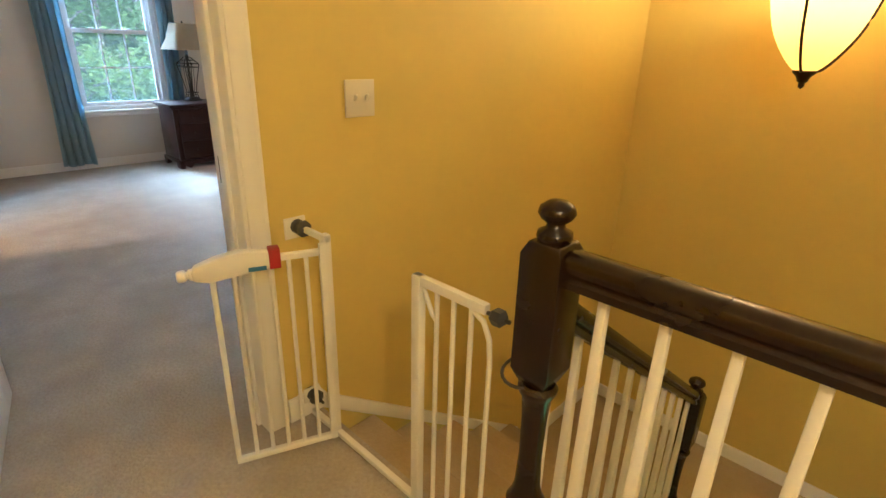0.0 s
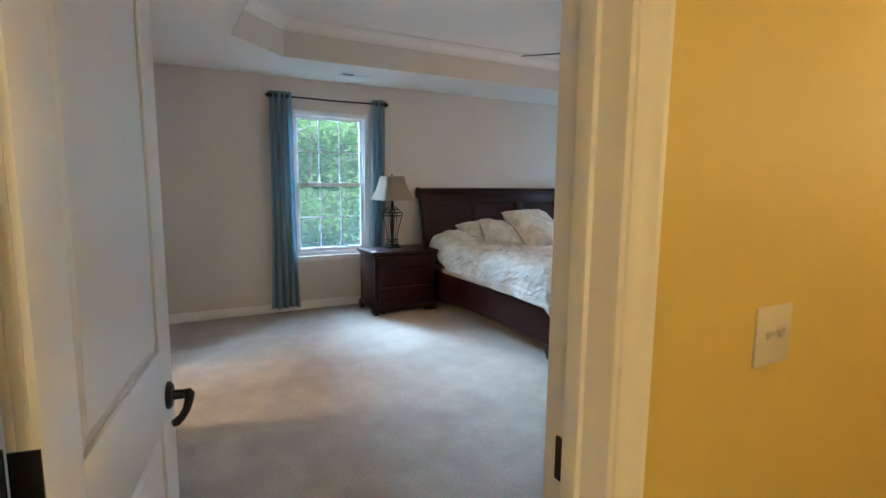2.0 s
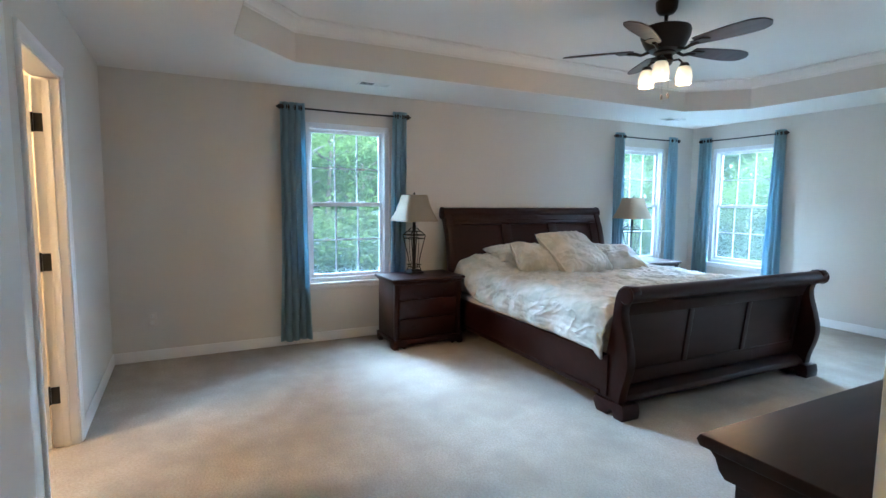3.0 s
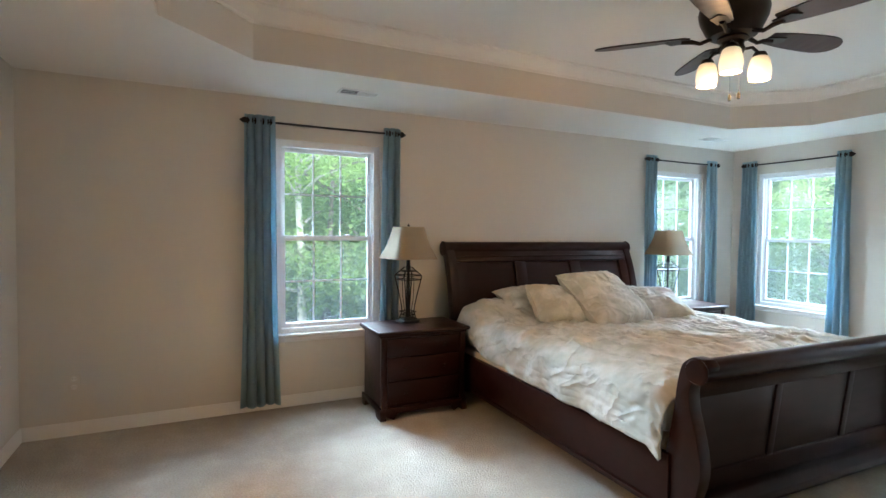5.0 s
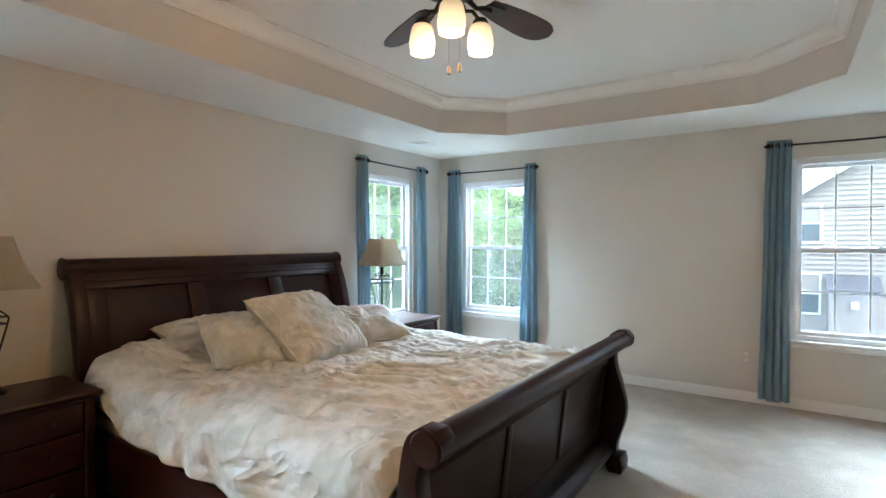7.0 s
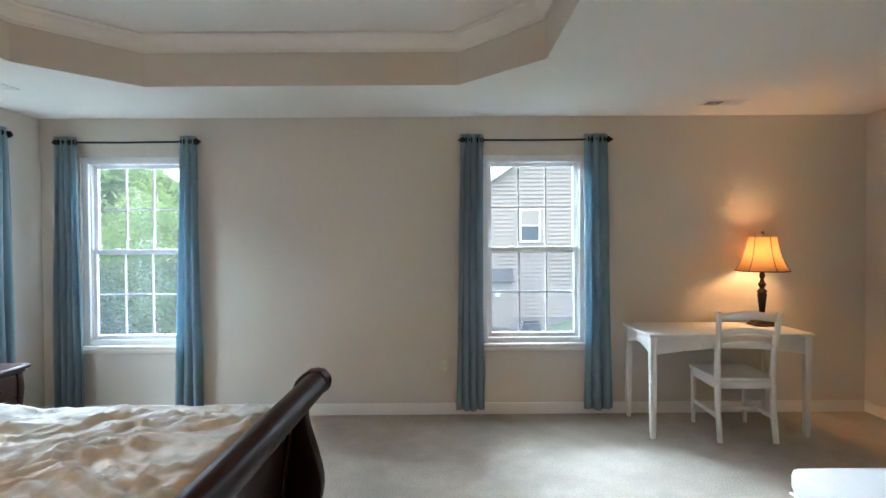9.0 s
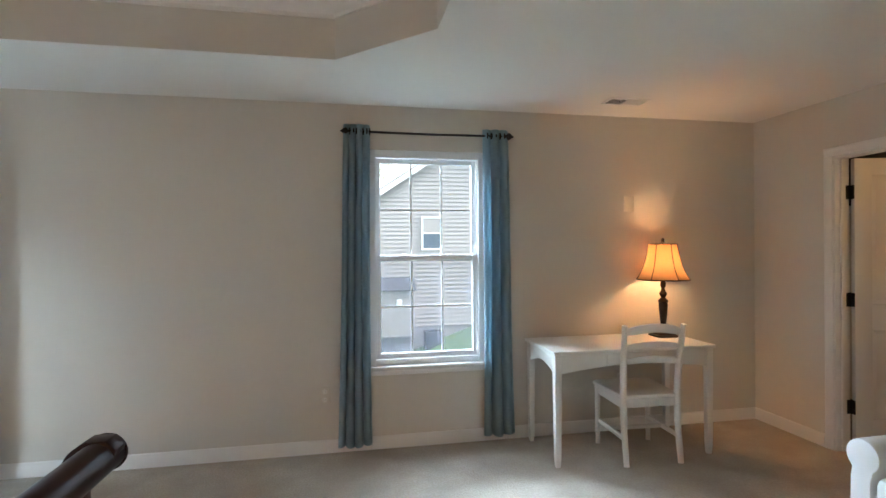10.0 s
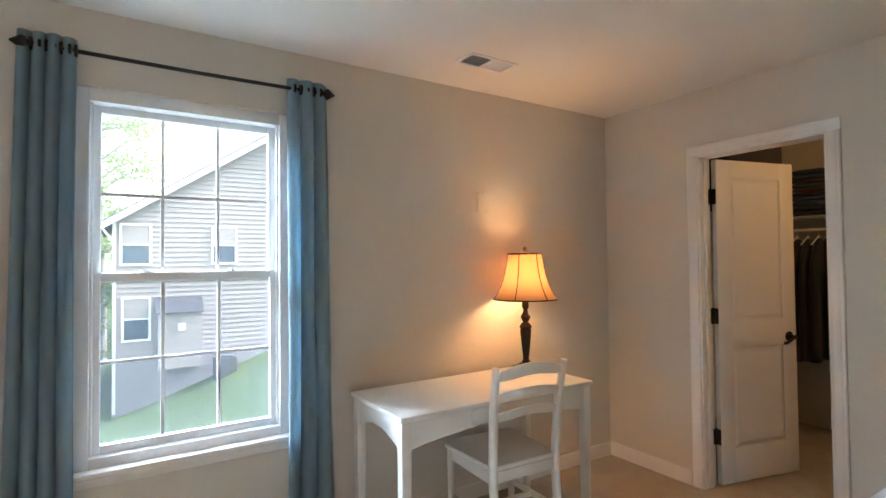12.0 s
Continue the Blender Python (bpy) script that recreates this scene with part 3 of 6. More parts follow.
def rod(at, turn, a, b):
    """A curtain rod; x along the wall from a to b, y outward from the wall to the room is negative."""
    r = thing("curtain_rod", "black metal curtain rod with pointed finials above the window", "curtain rod", pose(*at, 0, 0, turn), "curtain rods")
    part("rod", M().tube([(a, -0.075, ROD), ((a + b) / 2, -0.075, ROD - 0.004), (b, -0.075, ROD)], 0.0085, 10), BLACKM, r, smooth=50)
    for x, s in ((a, -1), (b, 1)):
        part("finial", M().lathe([(0.009, 0), (0.014, 0.004), (0.014, 0.01), (0.01, 0.014), (0.026, 0.03), (0.027, 0.036), (0.012, 0.058), (0.003, 0.072)], n=14).moved(Matrix.Translation((x, -0.075, ROD)) @ pose(0, 0, 0, 0, 90 * s, 0)), BLACKM, r, smooth=50)
        part("bracket", M().box(x - s * 0.05 - 0.006, x - s * 0.05 + 0.006, -0.084, -0.002, ROD - 0.006, ROD + 0.002).box(x - s * 0.05 - 0.012, x - s * 0.05 + 0.012, -0.006, 0, ROD - 0.04, ROD + 0.02), BLACKM, r, bevel=0.001)
    return r


def curtain(at, turn, a, b, a2, b2, seed, folds=4):
    """A hanging panel gathered on the rod between a and b, spreading to a2..b2 at its hem."""
    rnd = random.Random(seed)
    ph, amp = rnd.uniform(0, 6), rnd.uniform(0.018, 0.023)
    c = thing("curtain", "light blue grommet curtain panel, drawn aside", "curtain", pose(*at, 0, 0, turn), "curtains")

    def at_uv(u, v):
        z = ROD + 0.045 - v * (ROD + 0.045 - 0.055)
        k = v ** 0.8
        lo, hi = a + (a2 - a) * k, b + (b2 - b) * k
        waist = 1 - 0.10 * math.sin(math.pi * v) * (0.5 + 0.5 * math.sin(seed))
        mid = (lo + hi) / 2
        x = mid + (lo + (hi - lo) * u - mid) * waist
        wob = 0.35 * math.sin(2.3 * v + seed) + 0.5 * v * math.sin(5 * u + seed * 2)
        y = -0.075 + amp * (0.9 + 0.35 * v) * math.sin(2 * math.pi * folds * u + ph + wob) + 0.006 * math.sin(9 * u + 7 * v)
        x += 0.010 * math.cos(2 * math.pi * folds * u + ph + wob)
        return (x, min(y, -0.022), z + (0.006 * math.sin(9 * u + seed) if v == 1 else 0))
    m = M().grid(at_uv, folds * 14, 40)
    ob = part("cloth", m, CURT, c, smooth=60)
    md = ob.modifiers.new("thick", "SOLIDIFY")
    md.thickness = 0.003
    for i in range(folds * 2):
        u = (i + 0.5 - ph / math.pi) / (2 * folds) % 1.0
        x, y, z = at_uv(u, 0.02)
        part("grommet", M().lathe([(0.017, -0.005), (0.024, -0.005), (0.024, 0.005), (0.017, 0.005)], n=14).moved(Matrix.Translation((x, -0.075, ROD)) @ pose(0, 0, 0, 0, 90, 0)), BLACKM, c)
    return c


for at, turn, c, win, left, right, sd in (
        ((XW, 0, 0), 90, 1.0, W1, (1.20, 1.42, 1.17, 1.46), (2.31, 2.46, 2.27, 2.45), 1), ((XW, 0, 0), 90, 1.0, W2, (5.33, 5.50, 5.33, 5.53), (6.32, 6.50, 6.29, 6.55), 2),
        ((0, YN, 0), 0, 1.0, W3, (-6.07, -5.90, -6.10, -5.86), (-5.06, -4.94, -5.13, -4.91), 3), ((0, YN, 0), 0, 1.0, W4, (-2.81, -2.63, -2.86, -2.63), (-1.82, -1.63, -1.82, -1.59), 4)):
    rod(at, turn, left[0] + 0.04, right[1] - 0.035)
    curtain(at, turn, *left, sd * 1.7, 4)
    curtain(at, turn, *right, sd * 2.9 + 1, 3)

# ---- bed ----


def slab(curve, front, back):
    """The outline of a curved board round a centre line, front and back at those distances from it."""
    pts = [Vector(p) for p in curve]
    out, inn = [], []
    for i, p in enumerate(pts):
        d = (pts[min(i + 1, len(pts) - 1)] - pts[max(i - 1, 0)]).normalized()
        nrm = Vector((d.y, -d.x))
        out.append(tuple(p + nrm * front))
        inn.append(tuple(p - nrm * back))
    return out + inn[::-1]


def spline(pts, n=6):
    out = []
    for i in range(len(pts) - 1):
        p = [Vector(pts[max(0, min(len(pts) - 1, k))]) for k in (i - 1, i, i + 1, i + 2)]
        for j in range(n):
            t = j / n
            out.append(tuple(0.5 * ((2 * p[1]) + (p[2] - p[0]) * t + (2 * p[0] - 5 * p[1] + 4 * p[2] - p[3]) * t * t + (3 * p[1] - p[0] - 3 * p[2] + p[3]) * t ** 3)))
    return out + [tuple(pts[-1])]


def between(curve, z0, z1):
    return [p for p in curve if z0 <= p[1] <= z1]


BEDM = pose(-6.235, 3.945, 0, 0, 0, -1.2)
bed = thing("sleigh_bed", "dark mahogany sleigh bed with panelled headboard and footboard", "bed", BEDM)
HB = spline([(0.245, 0.0), (0.245, 0.3), (0.235, 0.6), (0.205, 0.85), (0.155, 1.05), (0.095, 1.2), (0.06, 1.27)], 8)
hw, fw = 1.065, 1.045
head = part("headboard", M().prism(slab(HB, 0.002, 0.018), "y", -hw + 0.05, hw - 0.05), MAHOG, bed, smooth=40)
for s in (-1, 1):
    part("post", M().prism(slab(HB, 0.045, 0.05), "y", *sorted((s * hw, s * (hw - 0.075)))), MAHOG, head, bevel=0.003)
    part("scroll_end", M().lathe([(0.066, 0), (0.068, 0.006), (0.066, 0.014), (0.05, 0.018)], n=22).moved(Matrix.Translation((0.062, s * hw, 1.262)) @ pose(0, 0, 0, -90 * s, 0, 0)), MAHOG, head, smooth=40)
part("top_roll", M().tube([(0.062, -hw, 1.262), (0.062, hw, 1.262)], 0.06, 20), MAHOG, head, smooth=40)
part("top_rail", M().prism(slab(between(HB, 1.12, 1.24), 0.034, 0.0), "y", -hw + 0.07, hw - 0.07), MAHOG, head, bevel=0.005)
part("moulding", M().prism(slab(between(HB, 1.165, 1.20), 0.042, 0.0), "y", -hw + 0.07, hw - 0.07), MAHOG, head, bevel=0.004)
part("bottom_rail", M().prism(slab(between(HB, 0.22, 0.5), 0.03, 0.0), "y", -hw + 0.07, hw - 0.07), MAHOG, head, bevel=0.004)
for y0, y1 in ((-1.02, -0.89), (-0.38, -0.26), (0.26, 0.38), (0.89, 1.02)):
    part("stile", M().prism(slab(between(HB, 0.48, 1.15), 0.031, 0.0), "y", y0, y1), MAHOG, head, bevel=0.004)
for y0, y1 in ((-0.89, -0.38), (-0.26, 0.26), (0.38, 0.89)):
    c = between(HB, 0.49, 1.14)
    part("panel", M().prism(slab(c, 0.0045, 0.0), "y", y0 + 0.003, y1 - 0.003), MAHOG, head)

POST = spline([(2.655, 0.10), (2.668, 0.18), (2.705, 0.30), (2.715, 0.40), (2.69, 0.52), (2.655, 0.64), (2.65, 0.72), (2.675, 0.78)], 5) + [(2.735, 0.80), (2.745, 0.845), (2.72, 0.872)] \
    + spline([(2.66, 0.872), (2.61, 0.83), (2.585, 0.74), (2.57, 0.62), (2.54, 0.45), (2.50, 0.28), (2.47, 0.10)], 5)
FB = [(2.517 + 0.1175 * (z - 0.10), z) for z in [0.10 + 0.68 * k / 40 for k in range(41)]]
foot = part("footboard", M().prism(slab(FB, 0.004, 0.02), "y", -fw + 0.05, fw - 0.05), MAHOG, bed, smooth=40)
for s in (-1, 1):
    part("post", M().prism(POST, "y", *sorted((s * fw, s * (fw - 0.07)))), MAHOG, foot, bevel=0.003, smooth=50)
    part("scroll_end", M().lathe([(0.056, 0), (0.058, 0.006), (0.05, 0.016), (0.03, 0.018)], n=22).moved(Matrix.Translation((2.69, s * fw, 0.815)) @ pose(0, 0, 0, -90 * s, 0, 0)), MAHOG, foot, smooth=40)
    for x0, x1 in ((2.45, 2.70),):
        ft = [(x0, 0.10), (x0 - 0.012, 0.06), (x0 + 0.01, 0.02), (x0 + 0.02, 0), (x0 + 0.11, 0), (x0 + 0.13, 0.045), (x0 + 0.17, 0.05), (x1 - 0.09, 0.05), (x1 - 0.07, 0.0), (x1 + 0.005, 0), (x1 + 0.012, 0.05), (x1, 0.10)]
        part("bracket_foot", M().prism(ft, "y", *sorted((s * (fw + 0.012), s * (fw - 0.13)))), MAHOG, foot, bevel=0.005)
part("top_roll", M().tube([(2.69, -fw, 0.815), (2.69, fw, 0.815)], 0.052, 20), MAHOG, foot, smooth=40)
part("top_rail", M().prism([(2.56, 0.655), (2.602, 0.655), (2.612, 0.69), (2.632, 0.735), (2.665, 0.768), (2.70, 0.79), (2.66, 0.845), (2.60, 0.80)], "y", -fw + 0.06, fw - 0.06), MAHOG, foot, bevel=0.004)
part("bottom_rail", M().prism(slab(between(FB, 0.10, 0.27), 0.018, 0.02), "y", -fw + 0.06, fw - 0.06), MAHOG, foot, bevel=0.004)
part("base_moulding", M().prism([(2.50, 0.075), (2.615, 0.075), (2.635, 0.085), (2.642, 0.105), (2.632, 0.13), (2.604, 0.145), (2.594, 0.155), (2.575, 0.165), (2.50, 0.165)], "y", -fw + 0.06, fw - 0.06), MAHOG, foot, bevel=0.003, smooth=50)
for y0, y1 in ((-0.985, -0.935), (-0.345, -0.295), (0.295, 0.345), (0.935, 0.985)):
    part("stile", M().prism(slab(between(FB, 0.26, 0.68), 0.016, 0.0), "y", y0, y1), MAHOG, foot, bevel=0.003, smooth=50)
for y0, y1 in ((-0.935, -0.345), (-0.295, 0.295), (0.345, 0.935)):
    part("panel", M().prism(slab(between(FB, 0.27, 0.67), 0.0065, 0.0), "y", y0 + 0.003, y1 - 0.003), MAHOG, foot)
for s in (-1, 1):
    part("side_rail", M().box(0.24, 2.56, *sorted((s * 1.03, s * 1.06)), 0.12, 0.40).box(0.24, 2.50, *sorted((s * 1.03, s * 1.07)), 0.12, 0.15), MAHOG, bed, bevel=0.004)

tagged(part("box_spring", M().box(0.28, 2.5, -1.015, 1.015, 0.24, 0.45).moved(BEDM), SHEET, bevel=0.03), "white box spring in the bed frame", "box spring")
tagged(part("mattress", M().box(0.28, 2.5, -1.01, 1.01, 0.452, 0.665).moved(BEDM), SHEET, bevel=0.05), "white mattress under the comforter", "mattress")


def crumple(x, y, k=1.0):
    """Folds of bedding: broad swells and sharp creases."""
    v = Vector((x * 2.2, y * 2.2, 3.1))
    big = noise.noise(v) * 0.014
    w = Vector((noise.noise(v * 0.9), noise.noise(v * 0.9 + Vector((7, 3, 1))), 0)) * 0.9
    r1 = 1 - abs(noise.noise(Vector((x * 2.6 + y * 1.6, y * 5.4 - x * 1.8, 0.4)) + w)) * 2
    r2 = 1 - abs(noise.noise(Vector((x * 5.0 + y * 3, y * 9.0 - x * 3, 4.4)) + w * 2)) * 2
    r3 = 1 - abs(noise.noise(Vector((x * 9.0 - y * 5, y * 12.0 + x * 6, 8.2)) + w * 3)) * 2
    return k * (big + 0.024 * max(0, r1) ** 3 + 0.017 * max(0, r2) ** 2 + 0.008 * max(0, r3) ** 2)


def quilt(u, v):
    x = 0.36 + 2.18 * u
    side = 0.235 - 0.045 * (1 - u) - 0.010 * noise.noise(Vector((x * 2.5, 1.0, 0))) - 0.06 * max(0, 1 - u / 0.22)
    half, r = 1.03, 0.09
    span = 2 * (half + side)
    s = (v - 0.5) * span
    a = abs(s)
    bulge = 0.155 * math.exp(-((x - 0.5) / 0.24) ** 2) * (0.85 + 0.15 * math.cos(3 * s))
    top = 0.692 + bulge
    sg = 1 if s > 0 else -1
    if a < half - r:
        y, z = s, top
        z += crumple(x, y)
    else:
        q = min((a - half + r) / (r * 1.57), 1)
        drop = max(0, a - half + r - r * 1.57)
        y = sg * (half - r + (r + 0.03) * math.sin(q * 1.57))
        z = top - r * (1 - math.cos(q * 1.57)) - drop
        fold = 0.016 * math.sin(x * 17 + 2.5 * math.sin(x * 4.3) + 1.2 * noise.noise(Vector((x * 3, z * 4, sg)))) * min(1, drop / 0.12 + 0.25)
        y += sg * (fold + 0.02 * min(1, drop / 0.2) + crumple(x, z * 2, 0.35))
        z += crumple(x, y, 0.8) * (1 - q)
        y = sg * max(abs(y), 1.045 if z < 0.66 else 0)
        z = max(z, 0.425)
    if u > 0.97:
        z -= (u - 0.97) * 1.6
    if u < 0.03:
        z -= (0.03 - u) * 2.5
    return (x, y, z)


cq = M().grid(quilt, 260, 300).moved(BEDM)
ob = tagged(part("comforter", cq, QUILT, smooth=70), "rumpled cream and sage floral comforter on the bed", "comforter")
md = ob.modifiers.new("thick", "SOLIDIFY")
md.thickness, md.offset = 0.018, 1.0
for v in (0.0, 1.0):
    part("stitched_hem", M().tube([tuple(BEDM @ Vector(quilt(k / 120, v))) for k in range(4, 118)], 0.009, 6), QUILT, ob, smooth=60)


def pillow(m, w, h, d, seed, label, flange=0.0):
    """A plump cushion: two swelling faces between pinched corners."""
    def side(sg):
        def fn(u, v):
            a, b = 2 * u - 1, 2 * v - 1
            k = max(0, (1 - abs(a) ** 3.2)) ** 0.5 * max(0, (1 - abs(b) ** 3.2)) ** 0.5
            pin = 1 - 0.07 * (1 - abs(b) ** 2) * abs(a) ** 3
            pin2 = 1 - 0.07 * (1 - abs(a) ** 2) * abs(b) ** 3
            wr = 0.03 * noise.noise(Vector((a * 2.0 + seed, b * 2.0, sg))) + 0.03 * abs(noise.noise(Vector((a * 6, b * 6 + seed, sg * 2))))
            return (a * w / 2 * pin, b * h / 2 * pin2, sg * (k * (d / 2 + wr) + 0.002))
        return fn
    pm = M().grid(side(1), 34, 34).grid(side(-1), 34, 34)
    if flange:
        pm.tube([(-w / 2 * 0.98, -h / 2 * 0.98, 0), (0, -h / 2 * 0.93, 0), (w / 2 * 0.98, -h / 2 * 0.98, 0), (w / 2 * 0.93, 0, 0), (w / 2 * 0.98, h / 2 * 0.98, 0), (0, h / 2 * 0.93, 0), (-w / 2 * 0.98, h / 2 * 0.98, 0), (-w / 2 * 0.93, 0, 0), (-w / 2 * 0.98, -h / 2 * 0.98, 0)], flange, 8)
    return tagged(part("pillow", pm.moved(m), QUILT, smooth=70), label, "pillow", "pillows on the bed")


pillow(pose(-5.22, 3.88, 0.87, 0, 0, 10) @ pose(0, 0, 0, 0, 36, 0) @ pose(0, 0, 0, 0, 0, 86), 0.66, 0.62, 0.25, 1, "large cream floral pillow leaning on the others", 0.006)
pillow(pose(-5.32, 3.46, 0.82, 0, 0, 10) @ pose(0, 0, 0, 0, 38, 0) @ pose(0, 0, 0, 0, 0, 70), 0.46, 0.40, 0.20, 5, "small cream floral pillow propped on the comforter", 0.005)
pillow(pose(-5.25, 4.36, 0.815, 0, 0, -18) @ pose(0, 0, 0, 0, 22, 0) @ pose(0, 0, 0, 0, 0, 90), 0.68, 0.46, 0.19, 9, "cream floral pillow lying flat on the comforter", 0.005)
pillow(pose(-5.72, 3.62, 0.84, 0, 0, -4) @ pose(0, 0, 0, 0, 12, 0) @ pose(0, 0, 0, 0, 0, 90), 0.8, 0.42, 0.14, 13, "white pillow half hidden against the headboard")

# ---- nightstands, lamps ----


def nightstand(m):
    n = thing("nightstand", "dark mahogany nightstand with three drawers beside the bed", "nightstand", m, "nightstands")
    w, d, h = 0.70, 0.46, 0.665     # x: front to the room, y: along the wall
    y0, y1 = -w / 2, w / 2
    part("top", M().prism([(-0.01, h - 0.028), (d + 0.02, h - 0.028), (d + 0.03, h - 0.016), (d + 0.022, h), (-0.01, h)], "y", y0 - 0.03, y1 + 0.03), MAHOG, n, bevel=0.003)
    part("top_moulding", M().box(0, d + 0.008, y0 - 0.012, y1 + 0.012, h - 0.05, h - 0.029), MAHOG, n, bevel=0.006)
    part("body", M().box(0, d - 0.012, y0 + 0.01, y1 - 0.01, 0.09, h - 0.05), MAHOG, n, bevel=0.003)
    for i, (z0, z1) in enumerate(((0.47, 0.605), (0.29, 0.46), (0.115, 0.28))):
        dr = part("drawer", M().box(d - 0.012, d + 0.003, y0 + 0.05, y1 - 0.05, z0, z1), MAHOG, n, bevel=0.004)
        for yy in (-0.16, 0.16):
            part("knob", M().lathe([(0.006, 0), (0.006, 0.01), (0.014, 0.016), (0.013, 0.022), (0.006, 0.026)], n=14).moved(Matrix.Translation((d + 0.003, yy, (z0 + z1) / 2)) @ pose(0, 0, 0, 0, 90, 0)), BRONZE, dr, "dark bronze knob", smooth=40)
    for s in (-1, 1):
        poly = [(d - 0.03, h - 0.05), (d + 0.004, h - 0.05), (d + 0.012, 0.52), (d - 0.002, 0.40), (d - 0.006, 0.28), (d + 0.006, 0.16), (d + 0.018, 0.09), (d - 0.03, 0.09)]
        part("corner_post", M().prism(poly, "y", *sorted((s * w / 2, s * (w / 2 - 0.045)))), MAHOG, n, bevel=0.004)
        part("foot", M().prism([(0.0, 0), (0.07, 0), (0.1, 0.05), (d - 0.11, 0.05), (d - 0.08, 0.0), (d + 0.022, 0), (d + 0.02, 0.04), (d + 0.01, 0.065), (d + 0.02, 0.09), (0, 0.09)], "y", *sorted((s * (w / 2 + 0.012), s * (w / 2 - 0.035)))), MAHOG, n, bevel=0.003)
    yz = [(y0 + 0.03, 0.09), (y0 + 0.03, 0.03), (y0 + 0.1, 0.0), (y0 + 0.13, 0.045), (y1 - 0.13, 0.045), (y1 - 0.1, 0.0), (y1 - 0.03, 0.03), (y1 - 0.03, 0.09)]
    part("front_apron", M().prism(yz, "x", d - 0.02, d + 0.014), MAHOG, n, bevel=0.003)
    return n


ns = nightstand(pose(-6.095, 2.455, 0))
copy_thing(ns, pose(-6.095, 5.58, 0))


def cage_lamp(m):
    t = thing("table_lamp", "unlit table lamp with black wire cage base and cream bell shade", "lamp", m, "bedside lamps")
    part("base", M().lathe([(0.085, 0), (0.085, 0.012), (0.075, 0.018), (0.06, 0.022), (0.055, 0.035), (0.03, 0.04)], n=16, square=True), BLACKM, t, bevel=0.002)
    for i in range(4):
        a = math.pi / 4 + i * math.pi / 2
        c, s = math.cos(a), math.sin(a)
        part("wire", M().tube([(c * r, s * r, z) for r, z in spline([(0.075, 0.022), (0.06, 0.06), (0.052, 0.10), (0.07, 0.20), (0.108, 0.35), (0.11, 0.385), (0.07, 0.42), (0.03, 0.455)], 4)], 0.0048, 8), BLACKM, t, smooth=50)
        part("inner_wire", M().tube([(c * r * 0.5, s * r * 0.5, z) for r, z in ((0.09, 0.03), (0.06, 0.1), (0.09, 0.2), (0.1, 0.34), (0.05, 0.42))], 0.0035, 6), BLACKM, t, smooth=50)
    for r, z in ((0.06, 0.06), (0.072, 0.085), (0.108, 0.35), (0.112, 0.385), (0.07, 0.42)):
        part("ring", M().tube([(math.cos(k * math.pi / 2 + math.pi / 4) * r, math.sin(k * math.pi / 2 + math.pi / 4) * r, z) for k in range(5)], 0.0042, 8), BLACKM, t)
    part("stem", M().lathe([(0.012, 0.03), (0.009, 0.1), (0.009, 0.43), (0.022, 0.45), (0.016, 0.47), (0.016, 0.52), (0.006, 0.53), (0.005, 0.80)], n=12), BLACKM, t, smooth=40)
    part("finial", M().lathe([(0.004, 0.785), (0.010, 0.792), (0.011, 0.799), (0.005, 0.805), (0.002, 0.812)], n=12), BLACKM, t, smooth=40)
    rows = spline([(0.198, 0.525), (0.186, 0.55), (0.154, 0.62), (0.127, 0.70), (0.108, 0.785)], 5)
    sh = M()
    n = 32
    for r0, r1 in zip(rows, rows[1:]):
        vs = []
        for r, z in (r0, r1):
            for i in range(n):
                a = 2 * math.pi * (i + 0.5) / n
                c, s = math.cos(a), math.sin(a)
                k = r / max(abs(c), abs(s)) * (1 - 0.12 * (min(abs(c), abs(s)) / max(abs(c), abs(s))) ** 5)
                vs.append((c * k, s * k, z - (0.012 * (min(abs(c), abs(s)) / max(abs(c), abs(s))) ** 6 if z < 0.53 else 0)))
        sh.add(vs, [(i, (i + 1) % n, n + (i + 1) % n, n + i) for i in range(n)])
    ob = part("shade", sh, SHADE, t, "cream linen bell shade", smooth=60, weld=True)
    md = ob.modifiers.new("thick", "SOLIDIFY")
    md.thickness = 0.003
    part("spider", M().tube([(-0.095, 0, 0.775), (0.095, 0, 0.775)], 0.003, 6).tube([(0, -0.095, 0.775), (0, 0.095, 0.775)], 0.003, 6), BLACKM, t)
    return t


cl = cage_lamp(pose(-5.98, 2.45, 0.666, 0, 0, 8))
copy_thing(cl, pose(-5.98, 5.47, 0.666, 0, 0, -4))

# ---- ceiling fan ----
fan = thing("ceiling_fan", "dark bronze five-blade ceiling fan with three lit glass shades", "ceiling fan", pose(-3.82, 3.37, 0))
part("canopy", M().lathe([(0.02, 2.665), (0.05, 2.675), (0.068, 2.70), (0.072, 2.74), (0.072, T1)], n=24), BRONZE, fan, smooth=40)
part("downrod", M().lathe([(0.013, 2.58), (0.013, 2.68)], n=12), BRONZE, fan, smooth=40)
part("motor_housing", M().lathe([(0.06, 2.42), (0.11, 2.43), (0.13, 2.455), (0.158, 2.515), (0.165, 2.555), (0.16, 2.575), (0.12, 2.59), (0.03, 2.60)], n=32), BRONZE, fan, "dark bronze motor housing", smooth=40)
part("light_kit", M().lathe([(0.03, 2.325), (0.045, 2.335), (0.06, 2.36), (0.05, 2.385), (0.055, 2.40), (0.075, 2.41), (0.07, 2.422)], n=24), BRONZE, fan, smooth=40)
